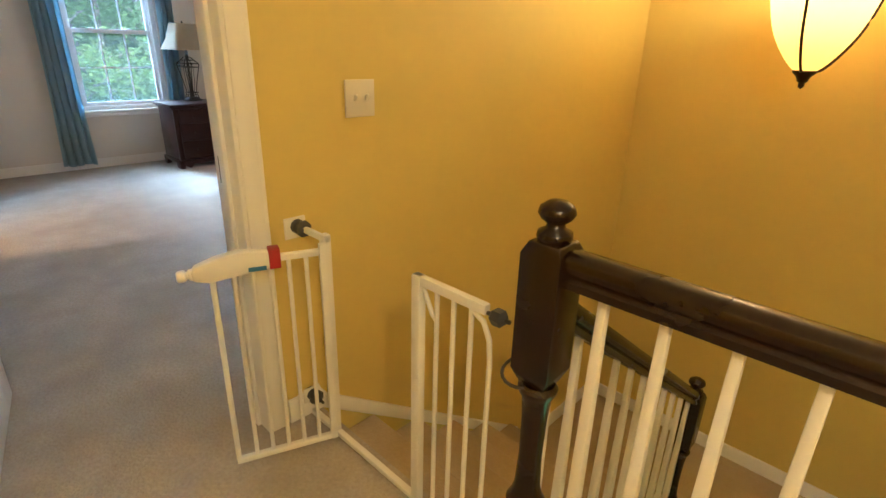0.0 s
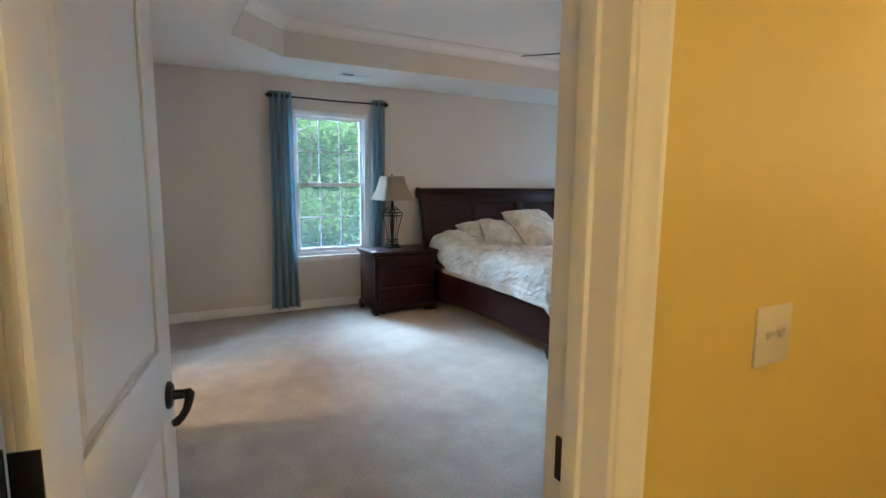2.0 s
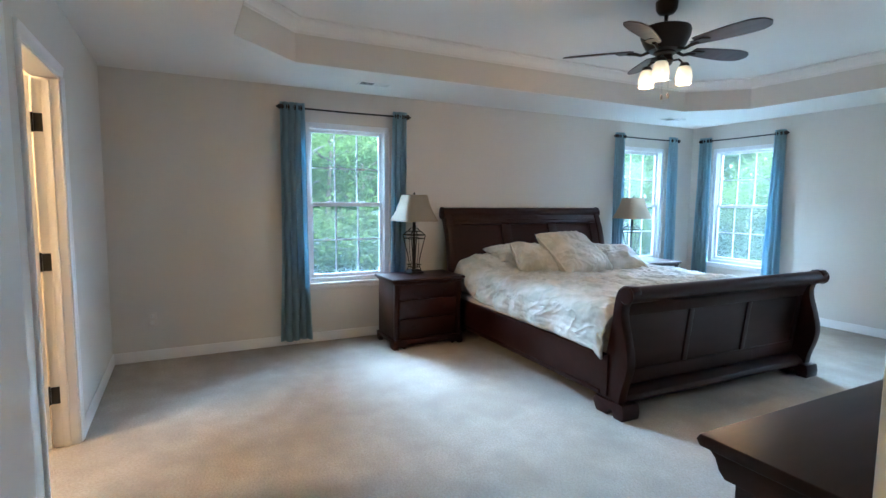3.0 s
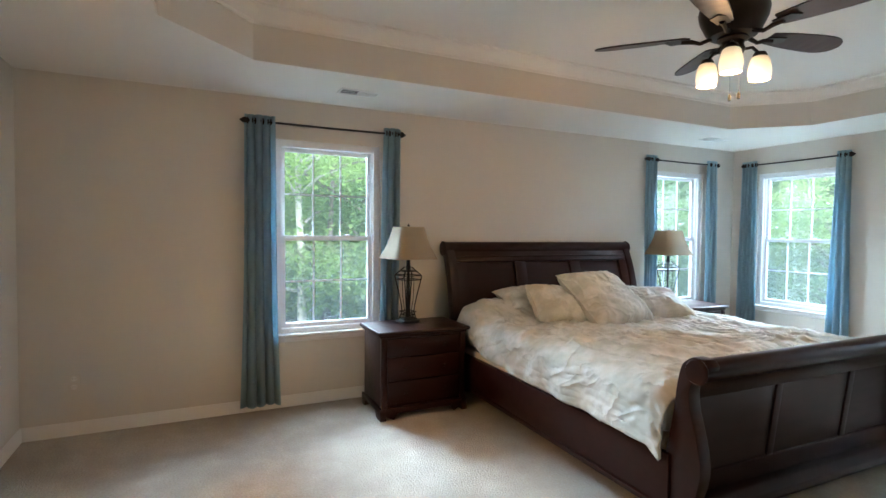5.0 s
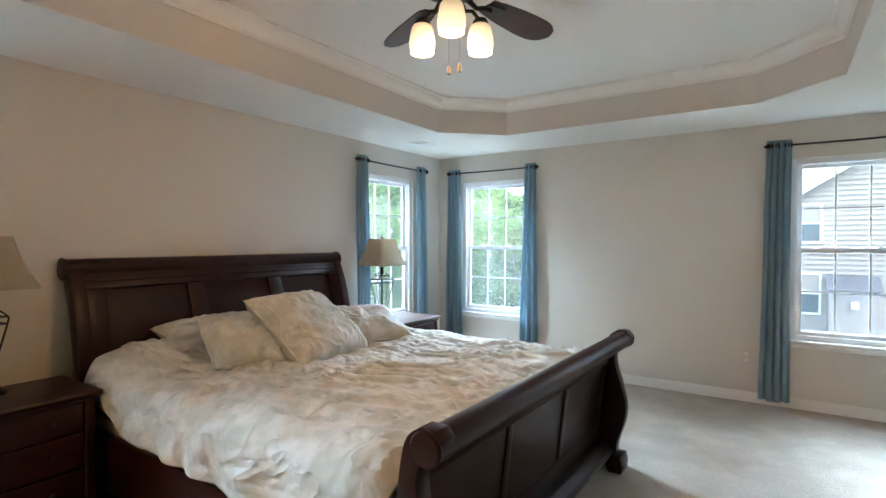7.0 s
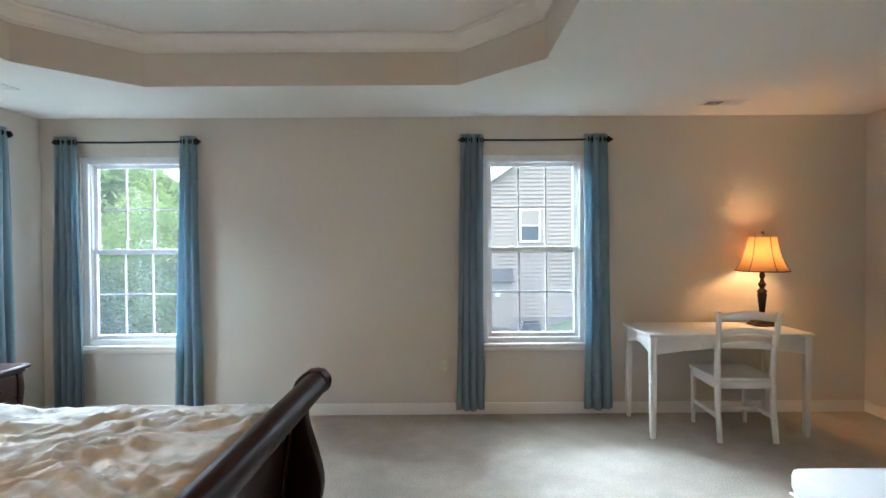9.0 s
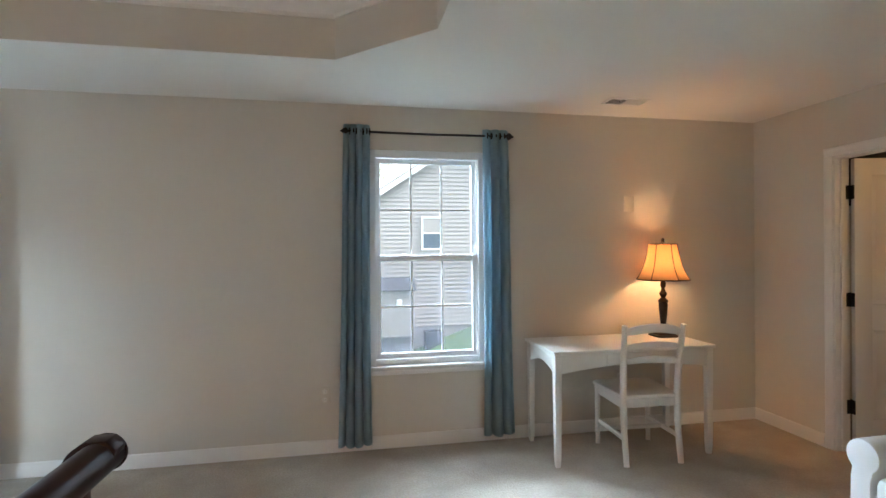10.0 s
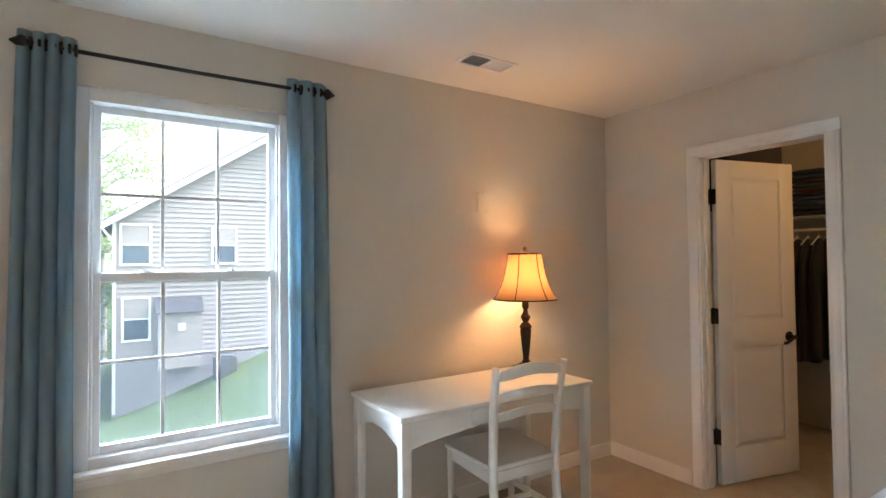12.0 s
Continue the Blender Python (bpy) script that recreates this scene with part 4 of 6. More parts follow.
for i in range(5):
    a = 78 + 72 * i
    m = pose(0, 0, 0, 0, 0, a)
    iron = part("blade_iron", M().tube([(0.10, 0, 2.43), (0.15, 0, 2.412), (0.19, 0, 2.425), (0.24, 0, 2.432)], [0.012, 0.01, 0.012, 0.014], 8).prism([(0.2, -0.03), (0.29, -0.045), (0.32, 0), (0.29, 0.045), (0.2, 0.03)], "z", 2.432, 2.438).moved(m), BRONZE, fan, "dark bronze blade bracket", smooth=40)
    outl = spline([(0.22, -0.045), (0.34, -0.062), (0.5, -0.074), (0.60, -0.07), (0.66, -0.045), (0.685, 0.0)], 5)
    outl = outl + [(x, -y) for x, y in outl[::-1][1:]]
    part("blade", M().prism(outl, "z", -0.004, 0.004).moved(m @ Matrix.Translation((0, 0, 2.443)) @ pose(0, 0, 0, -12, 0, 0)), BLADE, fan, "dark walnut fan blade", smooth=30)
for i in range(3):
    a = radians(-57 + 120 * i)
    c, s = math.cos(a), math.sin(a)
    part("arm", M().tube([(c * 0.05, s * 0.05, 2.365), (c * 0.10, s * 0.10, 2.375), (c * 0.135, s * 0.135, 2.345), (c * 0.14, s * 0.14, 2.345)], 0.008, 8).lathe([(0.03, 2.32), (0.034, 2.335), (0.026, 2.35), (0.012, 2.355)], (c * 0.14, s * 0.14, 0), 16), BRONZE, fan, smooth=40)
    g = M()
    rows, n = spline([(0.026, 2.33), (0.042, 2.318), (0.052, 2.275), (0.054, 2.245), (0.048, 2.21)], 4), 24
    for r0, r1 in zip(rows, rows[1:]):
        g.add([(c * 0.14 + math.cos(2 * math.pi * k / n) * r, s * 0.14 + math.sin(2 * math.pi * k / n) * r, z) for r, z in (r0, r1) for k in range(n)], [(k, (k + 1) % n, n + (k + 1) % n, n + k) for k in range(n)])
    part("glass_shade", g, FROST, fan, "lit frosted glass shade", smooth=50, weld=True)
    lamp("fan_light", "POINT", (-3.82 + c * 0.14, 3.37 + s * 0.14, 2.195), 2.7, (1.0, 0.53, 0.21), 0.035)
for dx in (-0.025, 0.025):
    part("pull_chain", M().tube([(dx, 0.02, 2.33), (dx, 0.02, 2.14)], 0.0007, 5).lathe([(0.004, 2.108), (0.0075, 2.112), (0.0075, 2.138), (0.003, 2.144)], (dx, 0.02, 0), 10), BLACKM, fan)

# ---- writing desk, chair, lamp ----
desk = thing("writing_desk", "white painted writing desk with scalloped apron", "desk")
dx0, dx1, dy0, dy1, dz = -1.51, -0.335, 6.30, 6.84, 0.752
part("desktop", M().box(dx0, dx1, dy0, dy1, dz - 0.024, dz), WHITEP, desk, bevel=0.006)


def apron(x0, x1, z_end, z_mid):
    pts = [(x0, dz - 0.025), (x1, dz - 0.025), (x1, z_end)]
    n = 16
    pts += [(x1 - (x1 - x0) * k / n, z_end + (z_mid - z_end) * min(1, 2.6 * min(k, n - k) / n) ** 0.7) for k in range(1, n)]
    return pts + [(x0, z_end)]


part("front_apron", M().prism(apron(dx0 + 0.05, dx1 - 0.05, 0.60, 0.645), "y", dy0 + 0.025, dy0 + 0.045), WHITEP, desk, bevel=0.002)
part("back_apron", M().prism(apron(dx0 + 0.05, dx1 - 0.05, 0.60, 0.645), "y", dy1 - 0.045, dy1 - 0.025), WHITEP, desk, bevel=0.002)
part("drawer_front", M().box(-1.13, -0.72, dy0 + 0.019, dy0 + 0.0255, 0.652, dz - 0.03), WHITEP, desk, bevel=0.002)
for x0, x1 in ((dx0 + 0.02, dx0 + 0.04), (dx1 - 0.04, dx1 - 0.02)):
    part("side_apron", M().prism([(y - 0, z) for y, z in apron(dy0 + 0.06, dy1 - 0.06, 0.60, 0.65)], "x", x0, x1), WHITEP, desk, bevel=0.002)
for lx in (dx0 + 0.012, dx1 - 0.058):
    for ly in (dy0 + 0.012, dy1 - 0.058):
        part("leg", M().add([(lx + 0.023 + a * w, ly + 0.023 + b * w, z) for w, z in ((0.014, 0.0), (0.019, 0.06), (0.023, 0.60), (0.023, dz - 0.025)) for a, b in ((-1, -1), (1, -1), (1, 1), (-1, 1))],
                            [(3, 2, 1, 0), (12, 13, 14, 15)] + [(4 * j + k, 4 * j + (k + 1) % 4, 4 * j + 4 + (k + 1) % 4, 4 * j + 4 + k) for j in range(3) for k in range(4)]), WHITEP, desk, bevel=0.003)

chair = thing("side_chair", "white painted ladder-back chair pushed in at the desk", "chair", pose(-0.845, 6.272, 0, 0, 0, -3))
part("seat", M().prism([(-0.20, 0.0), (0.20, 0.0), (0.225, 0.40), (0.18, 0.43), (-0.18, 0.43), (-0.225, 0.40)], "z", 0.425, 0.45), WHITEP, chair, bevel=0.008)
for s in (-1, 1):
    part("back_post", M().tube([(s * 0.19, -0.03, 0.0), (s * 0.19, 0.0, 0.2), (s * 0.19, 0.012, 0.44), (s * 0.195, -0.005, 0.68), (s * 0.205, -0.045, 0.915)], [0.019, 0.021, 0.023, 0.021, 0.018], 8, 1.0), WHITEP, chair, smooth=50)
    part("front_leg", M().tube([(s * 0.195, 0.385, 0.0), (s * 0.195, 0.385, 0.425)], [0.016, 0.021], 8), WHITEP, chair, smooth=50)
    part("side_stretcher", M().box(*sorted((s * 0.183, s * 0.2)), 0.0, 0.385, 0.155, 0.185), WHITEP, chair, bevel=0.003)
    part("side_rail", M().box(*sorted((s * 0.18, s * 0.203)), 0.01, 0.40, 0.365, 0.425), WHITEP, chair, bevel=0.003)
part("cross_stretcher", M().box(-0.19, 0.19, 0.19, 0.207, 0.157, 0.183), WHITEP, chair, bevel=0.003)
part("front_rail", M().box(-0.18, 0.18, 0.375, 0.395, 0.365, 0.425), WHITEP, chair, bevel=0.003)
part("back_rail", M().box(-0.18, 0.18, 0.0, 0.02, 0.37, 0.425), WHITEP, chair, bevel=0.003)
for z, tall, yb in ((0.668, 0.044, -0.004), (0.765, 0.044, -0.018), (0.862, 0.062, -0.035)):
    n = 12
    vs = []
    for k in range(n + 1):
        t = k / n
        x = -0.195 + 0.39 * t
        y = yb - 0.022 * math.sin(math.pi * t)
        up = z + tall * (0.35 + 0.65 * math.sin(math.pi * t) ** 0.7)
        lo = z - 0.012 + 0.018 * math.sin(math.pi * t) ** 2
        vs += [(x, y - 0.008, lo), (x, y + 0.008, lo), (x, y + 0.008, up), (x, y - 0.008, up)]
    part("ladder_slat", M().add(vs, [(4 * k + j, 4 * k + (j + 1) % 4, 4 * k + 4 + (j + 1) % 4, 4 * k + 4 + j) for k in range(n) for j in range(4)] + [(0, 1, 2, 3), (4 * n + 3, 4 * n + 2, 4 * n + 1, 4 * n)]), WHITEP, chair, bevel=0.002)

LX, LY = -0.475, 6.68
dl = thing("desk_lamp", "lit table lamp with dark turned base and amber shade", "lamp", pose(LX, LY, dz))
part("base", M().lathe([(0.085, 0), (0.085, 0.012), (0.07, 0.018), (0.066, 0.03), (0.04, 0.036), (0.03, 0.05)], n=24, square=True), BRONZE, dl, bevel=0.002)
part("column", M().lathe([(0.02, 0.045), (0.026, 0.06), (0.016, 0.075), (0.020, 0.10), (0.034, 0.24), (0.03, 0.25), (0.038, 0.262), (0.03, 0.275), (0.016, 0.29), (0.024, 0.305), (0.03, 0.32), (0.018, 0.34), (0.012, 0.36), (0.02, 0.375), (0.02, 0.40), (0.012, 0.41), (0.012, 0.46)], n=20), BRONZE, dl, "dark bronze turned column", smooth=40)
rows, n = spline([(0.186, 0.425), (0.162, 0.46), (0.131, 0.53), (0.111, 0.61), (0.098, 0.69)], 5), 48
g = M()
for r0, r1 in zip(rows, rows[1:]):
    g.add([(math.cos(2 * math.pi * k / n) * r * (1 - 0.02 * abs(math.cos(3 * 2 * math.pi * k / n))), math.sin(2 * math.pi * k / n) * r * (1 - 0.02 * abs(math.cos(3 * 2 * math.pi * k / n))), z) for r, z in (r0, r1) for k in range(n)], [(k, (k + 1) % n, n + (k + 1) % n, n + k) for k in range(n)])
part("shade", g, LITSHADE, dl, "glowing amber fabric bell shade", smooth=60, weld=True)
for r, z in ((0.187, 0.425), (0.099, 0.69)):
    part("shade_trim", M().tube([(math.cos(2 * math.pi * k / 36) * r, math.sin(2 * math.pi * k / 36) * r, z) for k in range(37)], 0.0045, 6), BRONZE, dl, "dark brown trim band", smooth=50)
for k in range(6):
    a = 2 * math.pi * (k + 0.5) / 6
    part("shade_rib", M().tube([(math.cos(a) * (r + 0.001), math.sin(a) * (r + 0.001), z) for r, z in rows], 0.003, 6), BRONZE, dl, "dark brown seam")
part("harp", M().tube([(0.02, 0, 0.44), (0.05, 0, 0.50), (0.05, 0, 0.62), (0, 0, 0.70), (-0.05, 0, 0.62), (-0.05, 0, 0.50), (-0.02, 0, 0.44)], 0.002, 6), BRONZE, dl)
part("finial", M().lathe([(0.005, 0.695), (0.016, 0.703), (0.008, 0.71), (0.013, 0.722), (0.004, 0.735)], n=14), BRONZE, dl, smooth=40)
part("bulb", M().lathe([(0.012, 0.47), (0.02, 0.49), (0.03, 0.52), (0.028, 0.55), (0.012, 0.572), (0.001, 0.575)], n=16), BULB, dl, "lit bulb", smooth=60)
lamp("desk_light", "POINT", (LX, LY, dz + 0.56), 5.2, (1.0, 0.47, 0.16), 0.06)

# ---- dresser, armchair ----
dr = thing("dresser", "dark mahogany dresser with overhanging top against the wall", "dresser", pose(-1.45, 1.46, 0))
DL, DD, DH = 1.65, 0.55, 0.86
part("top", M().prism([(0, DH - 0.03), (-DD - 0.035, DH - 0.03), (-DD - 0.045, DH - 0.015), (-DD - 0.035, DH), (0, DH)], "y", -0.01, DL + 0.03), MAHOG, dr, bevel=0.003)
part("cornice", M().prism([(0, DH - 0.09), (-DD + 0.02, DH - 0.09), (-DD + 0.005, DH - 0.075), (-DD - 0.005, DH - 0.05), (-DD - 0.025, DH - 0.031), (0, DH - 0.031)], "y", 0.005, DL + 0.012), MAHOG, dr, bevel=0.003)
part("body", M().box(-DD + 0.03, 0, 0.03, DL - 0.03, 0.09, DH - 0.09), MAHOG, dr, bevel=0.004)
part("plinth", M().box(-DD + 0.005, 0, 0.01, DL - 0.01, 0.0, 0.09), MAHOG, dr, bevel=0.008)
for r, (z0, z1) in enumerate(((0.11, 0.32), (0.335, 0.54), (0.555, 0.745))):
    for c in (0, 1):
        y0 = 0.06 + c * 0.775
        d = part("drawer", M().box(-DD + 0.012, -DD + 0.03, y0, y0 + 0.75, z0, z1), MAHOG, dr, bevel=0.004)
        for yy in (0.2, 0.55):
            part("knob", M().lathe([(0.006, 0), (0.006, 0.01), (0.014, 0.016), (0.006, 0.026)], n=12).moved(Matrix.Translation((-DD + 0.012, y0 + yy, (z0 + z1) / 2)) @ pose(0, 0, 0, 0, -90, 0)), BRONZE, d)

ac = thing("armchair", "white upholstered armchair with rolled arms", "armchair", pose(-0.62, 4.66, 0))
roll = [(0.075 * math.cos(a) - 0.01, 0.505 + 0.075 * math.sin(a)) for a in [radians(-50 + 280 * k / 16) for k in range(17)]]
for s in (-1, 1):
    prof = [(s * (0.42 + o), z) for o, z in roll] + [(s * 0.375, 0.40), (s * 0.37, 0.12), (s * 0.47, 0.12), (s * 0.465, 0.40)]
    part("arm", M().prism(prof, "x", 0.0, 0.80), LEATHER, ac, "white rolled arm", bevel=0.012)
part("seat_base", M().box(0.03, 0.80, -0.37, 0.37, 0.12, 0.30), LEATHER, ac, bevel=0.015)
part("seat_cushion", M().box(0.0, 0.66, -0.365, 0.365, 0.305, 0.44), LEATHER, ac, bevel=0.04)
part("back", M().prism([(0.64, 0.30), (0.66, 0.62), (0.72, 0.74), (0.82, 0.76), (0.88, 0.70), (0.84, 0.12), (0.70, 0.12)], "y", -0.40, 0.40), LEATHER, ac, bevel=0.03)
for x in (0.06, 0.76):
    for s in (-1, 1):
        part("leg", M().lathe([(0.018, 0), (0.028, 0.12)], (x, s * 0.40, 0), 12), MAHOG, ac, "dark wooden leg")

ot = thing("ottoman", "white upholstered ottoman in front of the armchair", "ottoman", pose(-1.20, 4.68, 0))
part("cushion", M().box(-0.26, 0.26, -0.26, 0.26, 0.30, 0.425), LEATHER, ot, bevel=0.04)
part("base", M().box(-0.245, 0.245, -0.245, 0.245, 0.10, 0.31), LEATHER, ot, bevel=0.012)
part("piping", M().tube([(math.copysign(0.25, sx), math.copysign(0.25, sy), 0.305) for sx, sy in ((-1, -1), (1, -1), (1, 1), (-1, 1), (-1, -1))], 0.006, 8), LEATHER, ot, smooth=50)
for sx in (-1, 1):
    for sy in (-1, 1):
        part("leg", M().lathe([(0.016, 0), (0.024, 0.10)], (sx * 0.20, sy * 0.20, 0), 12), MAHOG, ot, "dark wooden leg")

# ---- small fixtures ----


def vent(m, w=0.30, d=0.15):
    v = thing("ceiling_vent", "white ceiling air vent with angled slats", "vent", m, "ceiling vents")
    f = 0.018
    part("frame", M().box(-w / 2, w / 2, -d / 2, -d / 2 + f, -0.008, 0).box(-w / 2, w / 2, d / 2 - f, d / 2, -0.008, 0).box(-w / 2, -w / 2 + f, -d / 2 + f, d / 2 - f, -0.008, 0).box(w / 2 - f, w / 2, -d / 2 + f, d / 2 - f, -0.008, 0).box(-0.006, 0.006, -d / 2 + f, d / 2 - f, -0.008, 0), TRIM, v, bevel=0.002)
    part("backing", M().box(-w / 2 + f, w / 2 - f, -d / 2 + f, d / 2 - f, -0.0015, -0.0005), GREYP, v)
    for k in range(8):
        for s in (-1, 1):
            x = s * (0.016 + k * 0.0145)
            part("slat", M().box(-0.0042, 0.0042, -d / 2 + f, d / 2 - f, -0.0005, 0.0005).moved(Matrix.Translation((x, 0, -0.005)) @ pose(0, 0, 0, 0, 38 * s, 0)), TRIM, v)
    return v


v1 = vent(pose(-5.79, 1.97, H, 0, 0, 90))
copy_thing(v1, pose(-5.82, 5.93, H, 0, 0, 90))
copy_thing(v1, pose(-0.88, 6.50, H, 0, 0, 0))


def plate(name, m, label, w=0.072, h=0.116, kind="outlet"):
    p = thing(name, label, kind, m)
    part("plate", M().box(-w / 2, w / 2, -0.006, 0, -h / 2, h / 2), IVORY, p, bevel=0.002)
    if kind == "outlet":
        for z in (-0.028, 0.028):
            part("socket", M().lathe([(0.017, 0), (0.017, 0.003)], n=16).moved(Matrix.Translation((0, -0.006, z)) @ pose(0, 0, 0, 90, 0, 0)), PLASTIC, p)
            part("slot", M().box(-0.008, -0.006, -0.0095, -0.0088, z - 0.004, z + 0.006).box(0.006, 0.008, -0.0095, -0.0088, z - 0.004, z + 0.005), GREYP, p)
    return p


plate("wall_outlet", pose(-2.96, YN, 0.40), "white wall outlet beside the curtain")
plate("wall_outlet", pose(XW, 0.12, 0.36, 0, 0, 90), "white wall outlet near the room corner")
plate("wall_outlet", pose(-0.72, YN, 0.40), "white wall outlet under the desk")
plate("cover_plate", pose(-0.625, YN, 1.76), "blank cover plate painted like the wall", 0.085, 0.125, "cover plate")

# ---- hall and stairs ----
YR = 0.97
RISE, RUN, Y0 = 0.16, 0.253, 0.965
for i in range(7):
    y = Y0 + i * RUN
    z = -RISE * (i + 1)
    if i < 6:
        nose = [(y + RUN + 0.004 + 0.018 * math.cos(t), z - 0.02 + 0.02 * math.sin(t)) for t in [math.pi * (0.5 - k / 8) for k in range(9)]]
        st = M().prism([(y + (0.04 if i == 0 else -0.02), z - 0.05), (y + (0.04 if i == 0 else -0.02), z)] + nose + [(y + RUN, z - 0.045), (y + RUN - 0.004, z - RISE - 0.03), (y + RUN - 0.03, z - RISE - 0.03), (y + RUN - 0.03, z - 0.05)], "x", XH + 0.02, -0.36)
        ob = tagged(part("stair_step", st, STAIRC, smooth=50), "beige carpeted stair step with a rounded nosing", "stair step", "stair steps", "structure")
setting("stair_riser", M().box(XH + 0.02, -0.36, 0.985, 1.0, -0.30, -0.03), STAIRC, "carpeted top riser", "stair riser")
setting("landing", M().box(XH, -0.44, 2.46, YF, -1.25, -1.11).box(-0.44, 2.0, 2.3, YF, -1.25, -1.11), STAIRC, "beige carpeted stair landing", "landing")
setting("lower_floor", M().box(XH, 2.0, 1.0, 2.3, -3.0, -2.9), CARPET, "carpeted floor below the stairs", "floor")
setting("wall_under_hall", M().box(-0.36, 2.0, 1.0, 1.1, -2.9, -0.25), PAINT, "painted wall under the hall edge", "wall")
setting("stair_skirt", M().prism([(1.0, 0.085), (1.0, 0.0), (2.34, -0.955), (2.34, -0.89), (1.03, 0.045)], "x", XH + 0.001, XH + 0.016), TRIM, "white skirt board along the stairs", "skirt board", bevel=0.002)
setting("stair_stringer", M().prism([(1.0, -0.02), (1.0, -0.40), (2.30, -1.36), (2.30, -0.98)], "x", -0.355, -0.33), TRIM, "white stringer at the open side of the stairs", "stringer", bevel=0.003)
setting("nosing_trim", M().box(-0.35, 2.0, 0.93, 1.012, 0.001, 0.02).box(-0.35, 2.0, 1.001, 1.014, -0.25, 0.0), TRIM, "white trim along the hall edge", "trim", bevel=0.004)


def newel(m, label):
    n = thing("newel_post", label, "newel post", m, "newel posts")
    part("base_block", M().box(-0.045, 0.045, -0.045, 0.045, 0, 0.24), RAILW, n, bevel=0.004)
    part("turning", M().lathe([(0.044, 0.24), (0.046, 0.255), (0.036, 0.27), (0.046, 0.285), (0.038, 0.30), (0.030, 0.33), (0.026, 0.42), (0.028, 0.52), (0.032, 0.575), (0.040, 0.588), (0.043, 0.60), (0.036, 0.612)], n=24), RAILW, n, smooth=40)
    part("upper_block", M().add([(a * w, b * w, z) for w, z in ((0.030, 0.612), (0.045, 0.648), (0.045, 0.905), (0.034, 0.93)) for a, b in ((-1, -1), (1, -1), (1, 1), (-1, 1))],
                                [(3, 2, 1, 0), (12, 13, 14, 15)] + [(4 * j + k, 4 * j + (k + 1) % 4, 4 * j + 4 + (k + 1) % 4, 4 * j + 4 + k) for j in range(3) for k in range(4)]), RAILW, n, bevel=0.003)
    part("finial", M().lathe([(0.030, 0.928), (0.035, 0.938), (0.033, 0.948), (0.019, 0.956), (0.017, 0.964), (0.030, 0.974), (0.036, 0.984), (0.033, 0.996), (0.018, 1.007), (0.001, 1.010)], n=24), RAILW, n, smooth=50)
    return n


n1 = newel(pose(-0.362, YR, 0), "dark-stained wooden newel post at the stair head")
n2 = copy_thing(n1, pose(-0.39, 2.40, -1.11))
tagged(n2, "dark-stained wooden newel post at the lower landing")

RAILP = [(-0.028, 0.0), (0.028, 0.0), (0.030, 0.016), (0.022, 0.024), (0.032, 0.036), (0.032, 0.052), (0.022, 0.064), (0.0, 0.069), (-0.022, 0.064), (-0.032, 0.052), (-0.032, 0.036), (-0.022, 0.024), (-0.030, 0.016)]
rl = thing("hall_railing", "dark wooden handrail on white balusters along the stairwell", "railing")
part("handrail", M().prism([(YR + o, 0.855 + u) for o, u in RAILP], "x", -0.317, 1.995), RAILW, rl, "dark-stained glossy handrail", smooth=50)


def baluster(x, y, z0, z1, owner):
    sq = lambda w, z: [(x - w, y - w, z), (x + w, y - w, z), (x + w, y + w, z), (x - w, y + w, z)]
    h = z1 - z0
    vs = sq(0.015, z0) + sq(0.015, z0 + 0.20 * h) + sq(0.011, z0 + 0.23 * h) + sq(0.0135, z0 + 0.3 * h) + sq(0.009, z1)
    part("baluster", M().add(vs, [(3, 2, 1, 0), (16, 17, 18, 19)] + [(4 * j + k, 4 * j + (k + 1) % 4, 4 * j + 4 + (k + 1) % 4, 4 * j + 4 + k) for j in range(4) for k in range(4)]), TRIM, owner, bevel=0.003)


for i in range(19):
    baluster(-0.245 + 0.112 * i, YR, 0.02, 0.857, rl)
sr = thing("stair_railing", "dark wooden stair rail on white balusters", "railing")
rail0, rail1 = (1.01, 0.74), (2.36, -0.22)
k = (rail1[1] - rail0[1]) / (rail1[0] - rail0[0])
hm = M()
prof = [(o, u) for o, u in RAILP]
vs = [(-0.39 + o, y, z + u * 1.2) for y, z in (rail0, rail1) for o, u in prof]
hm.add(vs, [tuple(range(13))[::-1], tuple(range(13, 26))] + [(i, (i + 1) % 13, 13 + (i + 1) % 13, 13 + i) for i in range(13)])
part("handrail", hm, RAILW, sr, "dark-stained handrail", smooth=50)
for i in range(6):
    for f in (0.25, 0.5 + 0.25):
        y = Y0 + 0.03 + (i + f) * RUN
        if y < 2.33:
            baluster(-0.39, y, -RISE * (i + 1), rail0[1] + k * (y - rail0[0]) + 0.004, sr)

# ---- safety gate ----
gt = thing("safety_gate", "white metal baby gate at the stair head, standing open", "safety gate")
WHITEM = mat("white_gate_metal", (0.78, 0.77, 0.74), 0.32, other=(0.7, 0.69, 0.66), scales=(6, 60), mix=(0.3, 0.2))
bar = lambda m, p, q, r=0.0065, n=8: m.tube([p, q], r, n)
fr = M().box(XH + 0.02, -0.455, YR - 0.022, YR - 0.002, 0.004, 0.024)
part("threshold_bar", fr, WHITEM, gt, bevel=0.003)
part("hinge_post", M().box(-1.145, -1.115, YR - 0.025, YR, 0.02, 0.74), WHITEM, gt, bevel=0.004)
part("latch_post", M().box(-0.735, -0.705, YR - 0.025, YR, 0.02, 0.745), WHITEM, gt, bevel=0.004)
part("top_rail", M().box(-0.735, -0.50, YR - 0.022, YR - 0.002, 0.72, 0.745), WHITEM, gt, bevel=0.003)
